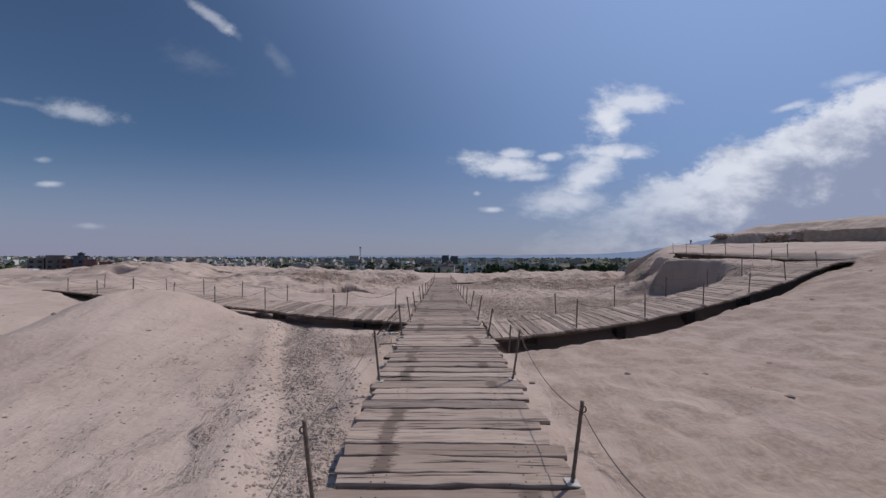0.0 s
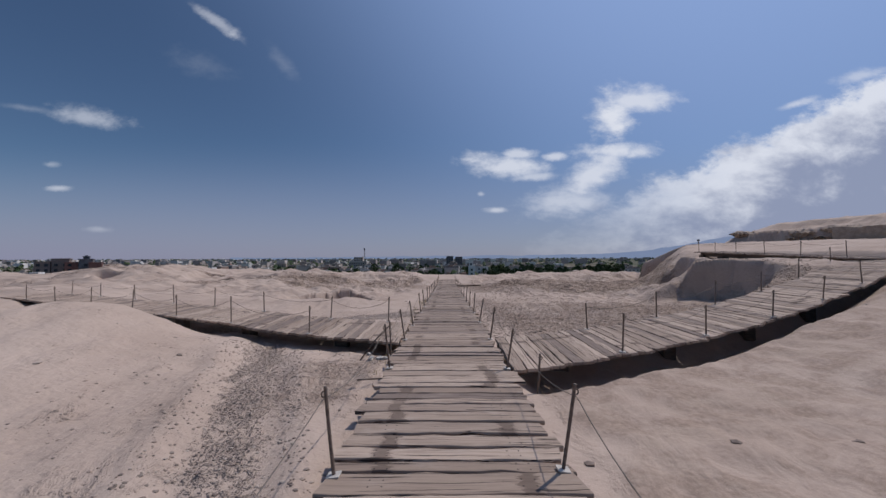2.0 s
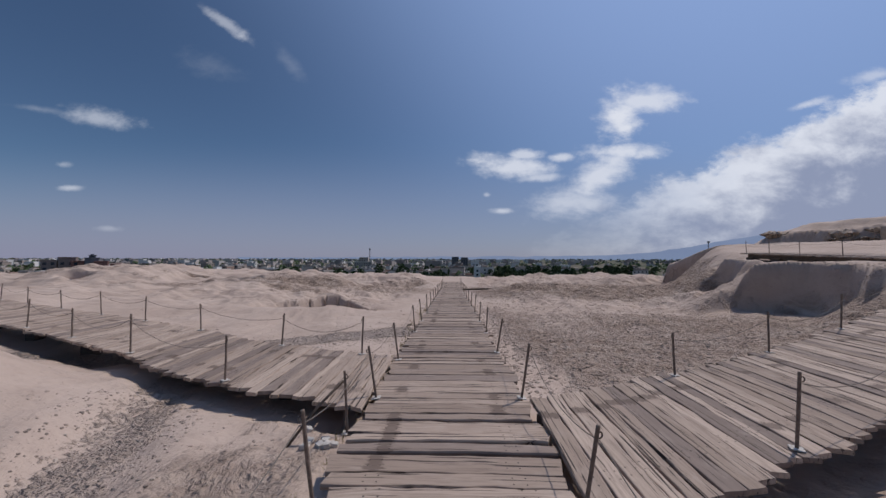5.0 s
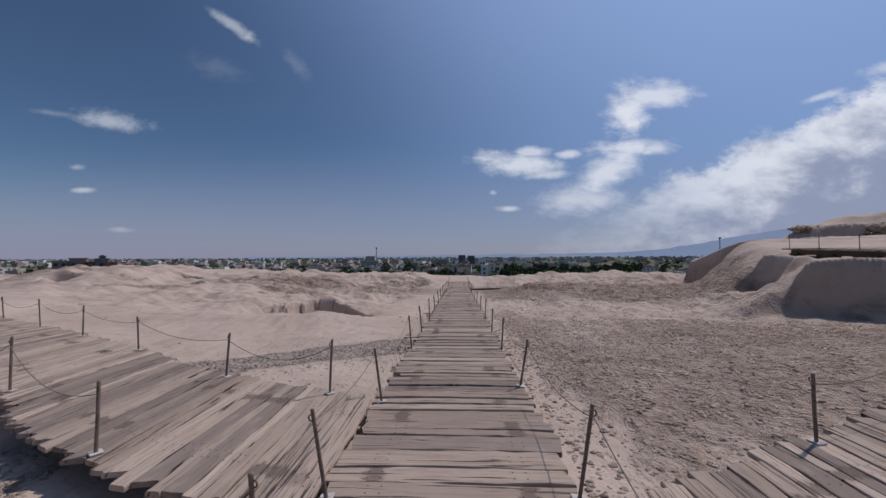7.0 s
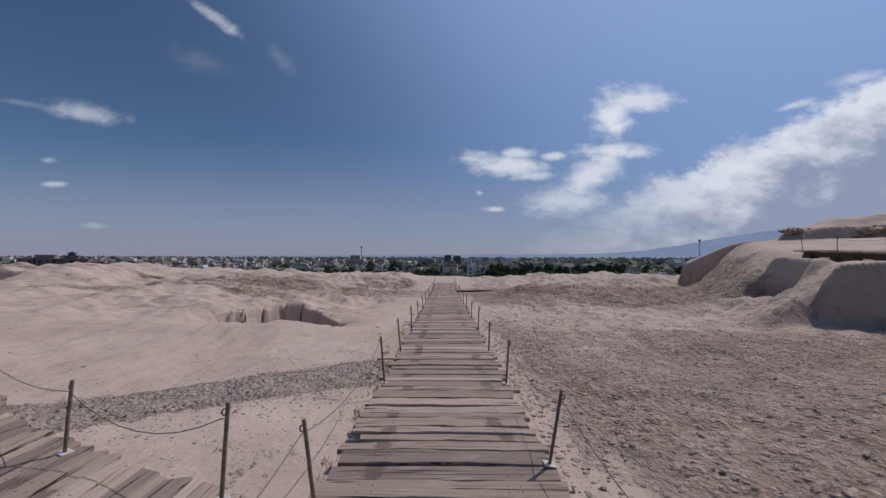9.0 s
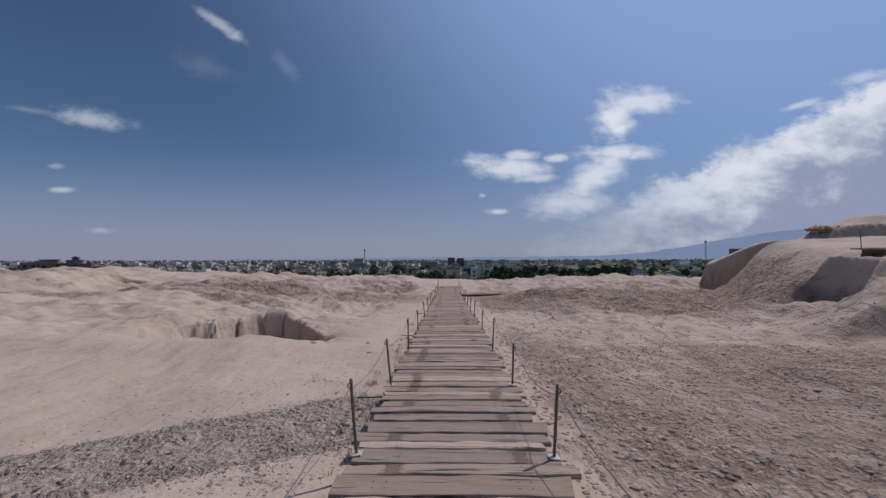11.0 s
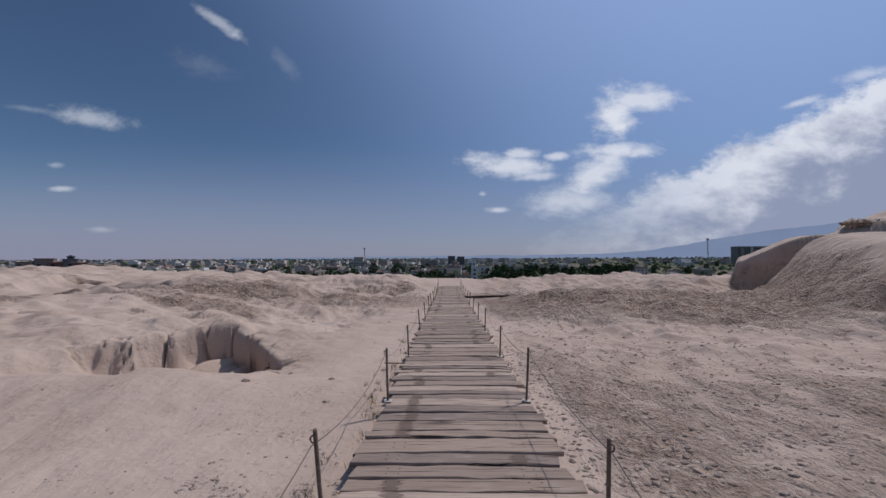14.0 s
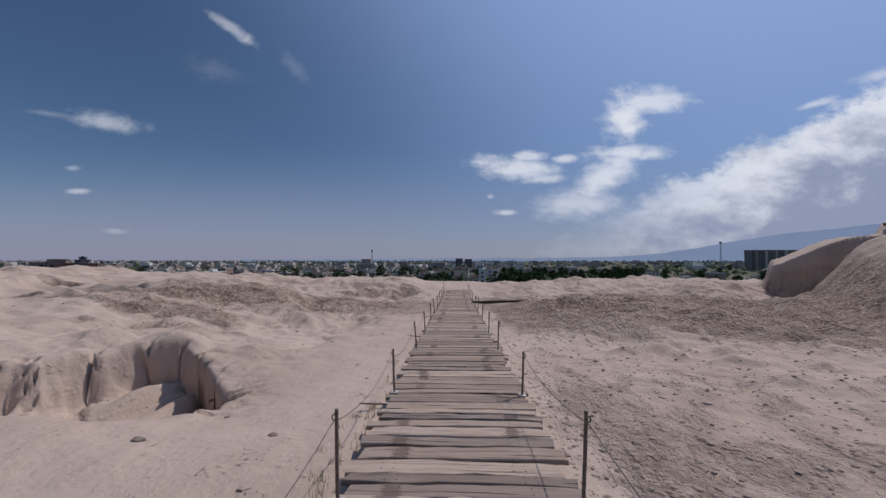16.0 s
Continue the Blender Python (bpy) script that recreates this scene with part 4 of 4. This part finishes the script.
def mud_wall():
    """A long low wall of weathered mud on the mound's top: courses slumped, crest uneven."""
    rng = random.Random(9)
    bm = bmesh.new()
    n, rows = 40, []
    for k in range(n):
        x = 15.0 * k / (n - 1)
        crest = 2.1 + 0.25 * float(fbm(np.array(x * 0.5), np.array(1.0), 3, 5))
        rows.append([bm.verts.new((x, yy + rng.uniform(-0.05, 0.05), zz)) for yy, zz in ((-0.55, -0.6), (-0.48, 0.7), (-0.40, 1.5), (-0.30, crest - 0.06), (-0.1, crest), (0.2, crest - 0.05), (0.4, 1.2), (0.5, -0.6))])
    for a, b in zip(rows, rows[1:]):
        for q in range(7):
            bm.faces.new((a[q], b[q], b[q + 1], a[q + 1]))
    bm.faces.new(rows[0][::-1])
    bm.faces.new(rows[-1])
    bmesh.ops.recalc_face_normals(bm, faces=bm.faces)
    ob = part("wall_ruin", bm, CLAY)
    ob.matrix_basis = pose(38.6, 36.2, 2.5, 0, 0, -47)
    tagged(ob, "long weathered mud wall on top of the mound", "wall", kind="structure")


mud_wall()


def rock_ledge(x, y, z, turn, length, seed):
    """A worn slab of hard earth that juts from the scarp, with a ragged front and layers."""
    rng = random.Random(seed)
    bm = bmesh.new()
    n, rows = 26, []
    for k in range(n):
        t = length * k / (n - 1) - length / 2
        jut = 0.3 + 0.9 * float(fbm(np.array(t * 0.55), np.array(seed * 1.0), 4, 7))
        end = min(1.0, 4 * min(k, n - 1 - k) / n + 0.15)
        h = (0.36 + 0.35 * float(fbm(np.array(t * 1.1), np.array(seed + 5.0), 3, 9))) * end
        prof = ((1.6, -h), (-jut * 0.5, -h * 0.9), (-jut * 0.95, -h * 0.45), (-jut * 0.75, -h * 0.3), (-jut - 0.12, 0.0), (-jut * 0.8, h * 0.45), (0.2, h * 0.8), (1.6, h * 0.7))
        rows.append([bm.verts.new((t + rng.uniform(-0.06, 0.06), a + rng.uniform(-0.12, 0.12), b + rng.uniform(-0.09, 0.09))) for a, b in prof])
    for a, b in zip(rows, rows[1:]):
        for q in range(7):
            bm.faces.new((a[q], b[q], b[q + 1], a[q + 1]))
        bm.faces.new((a[7], b[7], b[0], a[0]))
    bm.faces.new(rows[0][::-1])
    bm.faces.new(rows[-1])
    bmesh.ops.recalc_face_normals(bm, faces=bm.faces)
    ob = part("rock_ledge", bm, CLAY)
    ob.matrix_basis = pose(x, y, z, 0, 0, turn)
    tagged(ob, "jutting layered ledge of hard earth along the scarp", "ledge", "ledges of the scarp")


for k, (t, up, ln) in enumerate(((0.16, 0.1, 3.0), (0.5, -0.05, 3.8), (0.86, 0.2, 3.4), (0.4, -0.6, 3.0), (0.72, -0.55, 3.6))):
    lx, ly = 34 + 7 * t, 43.7 - 8.5 * t
    rock_ledge(lx + 0.1, ly + 0.1, 4.15 + up, -50.5, ln, 40 + k)


def mountains():
    """A far range, rising to the right; its blue is haze, painted as glow."""
    m, n = material("range_haze_glow")
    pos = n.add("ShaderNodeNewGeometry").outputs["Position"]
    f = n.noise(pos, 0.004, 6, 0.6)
    # emission in the haze's blue, in place of a lit rock colour
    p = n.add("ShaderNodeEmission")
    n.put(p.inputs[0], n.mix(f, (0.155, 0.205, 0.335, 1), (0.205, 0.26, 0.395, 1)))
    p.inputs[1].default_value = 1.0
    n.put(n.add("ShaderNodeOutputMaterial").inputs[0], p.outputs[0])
    bm = bmesh.new()
    low, mid, top = [], [], []
    for k in range(161):
        u = -0.6 + 3.4 * k / 160
        d = 4100 / math.hypot(1, u)
        rise = float(np.interp(u, (-0.6, 0.2, 0.35, 0.5, 0.62, 0.75, 0.86, 1.05, 1.25, 1.6, 2.8), (0, 20, 26, 48, 95, 175, 212, 258, 300, 335, 300)))
        h = rise * (1 + 0.07 * float(fbm(np.array(u * 7), np.array(0.3), 5, 5))) + 14 * float(fbm(np.array(u * 25), np.array(2.0), 3, 8))
        low.append(bm.verts.new((u * d, d, -60)))
        mid.append(bm.verts.new((u * d * 1.02, d * 1.02, h * 0.5 - 10)))
        top.append(bm.verts.new((u * d * 1.05, d * 1.05, max(h, 2))))
    for a in (low, mid), (mid, top):
        for k in range(160):
            bm.faces.new((a[0][k], a[0][k + 1], a[1][k + 1], a[1][k]))
    tagged(part("backdrop_mountains", bm, m), "mountain range on the horizon, its blue haze put in as a glow", "mountains", kind="structure")


mountains()


# ---- stones and clods on the ground ----
def scatter(name, label, count, seed, spot, size):
    """Angular stones half sunk in the ground; spot(rng) gives a place or None."""
    rng = random.Random(seed)
    places = []
    while len(places) < count:
        p = spot(rng)
        if p:
            places.append(p)
    xy = np.array(places)
    zs = land(xy[:, 0], xy[:, 1])[0]
    verts, faces = [], []
    for (x, y), z in zip(places, zs):
        s = size(rng)
        a0, flat = rng.uniform(0, 6), rng.uniform(0.45, 0.85)
        b = len(verts)
        for ring, zz in ((1.0, -0.25), (0.85, 0.35)):
            for q in range(5):
                a = a0 + q * 1.257
                r = s * ring * rng.uniform(0.7, 1.25)
                verts.append((x + math.cos(a) * r, y + math.sin(a) * r * 0.8, z + s * flat * (zz + rng.uniform(-0.15, 0.15))))
        verts.append((x + rng.uniform(-0.2, 0.2) * s, y, z + s * flat * 0.75))
        for q in range(5):
            w = (q + 1) % 5
            faces += [(b + q, b + w, b + 5 + w, b + 5 + q), (b + 5 + q, b + 5 + w, b + 10)]
    me = bpy.data.meshes.new(name)
    me.from_pydata(verts, [], faces)
    me.materials.append(STONE)
    tagged(new(name, me), label, "stones", kind="stuff")


def basin_spot(rng):
    x, y = 1.1 + 13 * rng.random() ** 1.5, rng.uniform(6.5, 26)
    return (x, y) if y > right_near(x) + 2.3 and rng.random() < math.exp(-max(0, y - 15) / 5) else None


def left_spot(rng):
    x, y = rng.uniform(-5.2, -1.0), rng.uniform(-1.2, 7.6)
    near = abs(x - (-1.15 - 0.41 * (y - 0.8)))
    return (x, y) if y < left_near(x) - 0.2 and rng.random() < (1.0 if near < 0.8 else 0.12) else None


def bank_spot(rng):
    x, y = rng.uniform(-8, -0.98), rng.uniform(9.3, 17)
    near = abs(y - (13.0 + 0.42 * x))
    return (x, y) if y > left_near(x) + 2.2 and rng.random() < math.exp(-near * 1.1) else None


def sand_spot(rng):
    x, y = rng.uniform(-16, 16), rng.uniform(-1, 36)
    clear = abs(x) > 1.1 and not left_near(x) - 0.2 < y < left_near(x) + 2.4 and not right_near(x) - 0.2 < y < right_near(x) + 2.4
    return (x, y) if clear else None


scatter("basin_stones", "brown stones and clods strewn over the basin floor", 12000, 3, basin_spot, lambda r: 0.009 + 0.036 * r.random() ** 3)
scatter("track_stones", "grey gravel and stones along the wheel track", 3600, 4, left_spot, lambda r: 0.007 + 0.022 * r.random() ** 3)
scatter("bank_stones", "grey stones on the gravel band below the sand bank", 3000, 5, bank_spot, lambda r: 0.007 + 0.018 * r.random() ** 3)
scatter("sand_stones", "scattered small stones on the open sand", 700, 6, sand_spot, lambda r: 0.012 + 0.075 * r.random() ** 5)


def rubble_heap():
    """Broken pale blocks at the corner of the left walk."""
    rng = random.Random(31)
    for k in range(9):
        x, y = -1.12 - 0.45 * rng.random(), 6.30 + 0.38 * rng.random()
        s = rng.uniform(0.05, 0.08)
        bm = bmesh.new()
        box(bm, (s * 1.4, s, s * 0.7), (0, 0, 0), s * 0.12)
        for v in bm.verts:
            v.co += Vector((rng.uniform(-1, 1), rng.uniform(-1, 1), rng.uniform(-1, 1))) * s * 0.10
        ob = part("rubble_block", bm, PALE)
        ob.matrix_basis = pose(x, y, land_z(x, y) + s * 0.25, rng.uniform(-15, 15), rng.uniform(-15, 15), rng.uniform(0, 180))
        tagged(ob, "broken pale mortar block lying beside the boardwalk", "rubble", "rubble at the corner")
    bm = bmesh.new()
    tube(bm, [(-1.62, 6.35, land_z(-1.62, 6.35) - 0.02), (-1.36, 6.5, 0.10), (-1.12, 6.62, 0.34)], 0.014, 6)
    tagged(smooth(part("stick", bm, BEAM)), "dry stick leaning against the corner post", "stick")


rubble_heap()


def dry_grass():
    """Thin dry tufts along the boards' left edge."""
    rng = random.Random(17)
    verts, faces = [], []
    for k in range(70):
        x, y = -1.02 - 0.35 * rng.random() ** 2, rng.uniform(5.2, 21)
        z = land_z(x, y)
        for b in range(rng.randint(7, 14)):
            a, h, lean = rng.uniform(0, 6.28), rng.uniform(0.04, 0.11), rng.uniform(0.01, 0.05)
            bx, by = x + rng.uniform(-0.06, 0.06), y + rng.uniform(-0.06, 0.06)
            i = len(verts)
            verts += [(bx - 0.003, by, z - 0.01), (bx + 0.003, by + 0.002, z - 0.01), (bx + math.cos(a) * lean, by + math.sin(a) * lean, z + h)]
            faces.append((i, i + 1, i + 2))
    me = bpy.data.meshes.new("dry_grass")
    me.from_pydata(verts, [], faces)
    me.materials.append(simple("straw", (0.30, 0.24, 0.12), (0.46, 0.38, 0.22), 3, 0.9, 0.0))
    tagged(new("dry_grass", me), "thin straw-coloured dry grass along the boardwalk's edge", "grass", kind="stuff")


dry_grass()


# ---- boards, laid last ----
rng = random.Random(5)
WIDTHS = (0.13, 0.16, 0.19, 0.22, 0.26)
MAIN_SET, SIDE_SET = plank_set(rng, 1.84, WIDTHS), plank_set(rng, 2.12, (0.11, 0.13, 0.15, 0.18, 0.20), 0.05)


def slope(f, s):
    return math.degrees(math.atan((float(f(s + 0.1)) - float(f(s - 0.1))) / 0.2))


lay(main_walk, MAIN_SET, rng, -8.0, MAIN_END, lambda s: pose(0, s, float(deck_main(s)), slope(deck_main, s), 0, 0))
lay(left_walk, SIDE_SET, rng, 0.96, -LEFT_END, lambda s: pose(-s, left_near(-s) + 1.03, 0, 0, 0, 90), 0.08)
lay(right_walk, SIDE_SET, rng, 0.96, RIGHT_END, lambda s: pose(s, right_near(s) + 1.03, float(deck_right(s)), 0, -slope(deck_right, s), 0) @ pose(0, 0, 0, 0, 0, 90), 0.08)
lay(upper_walk, MAIN_SET, rng, 0.0, 10.2, lambda s: upper_at(s))
lay(cross_walk, MAIN_SET, rng, 0.0, 9.0, lambda s: cross_at(s))
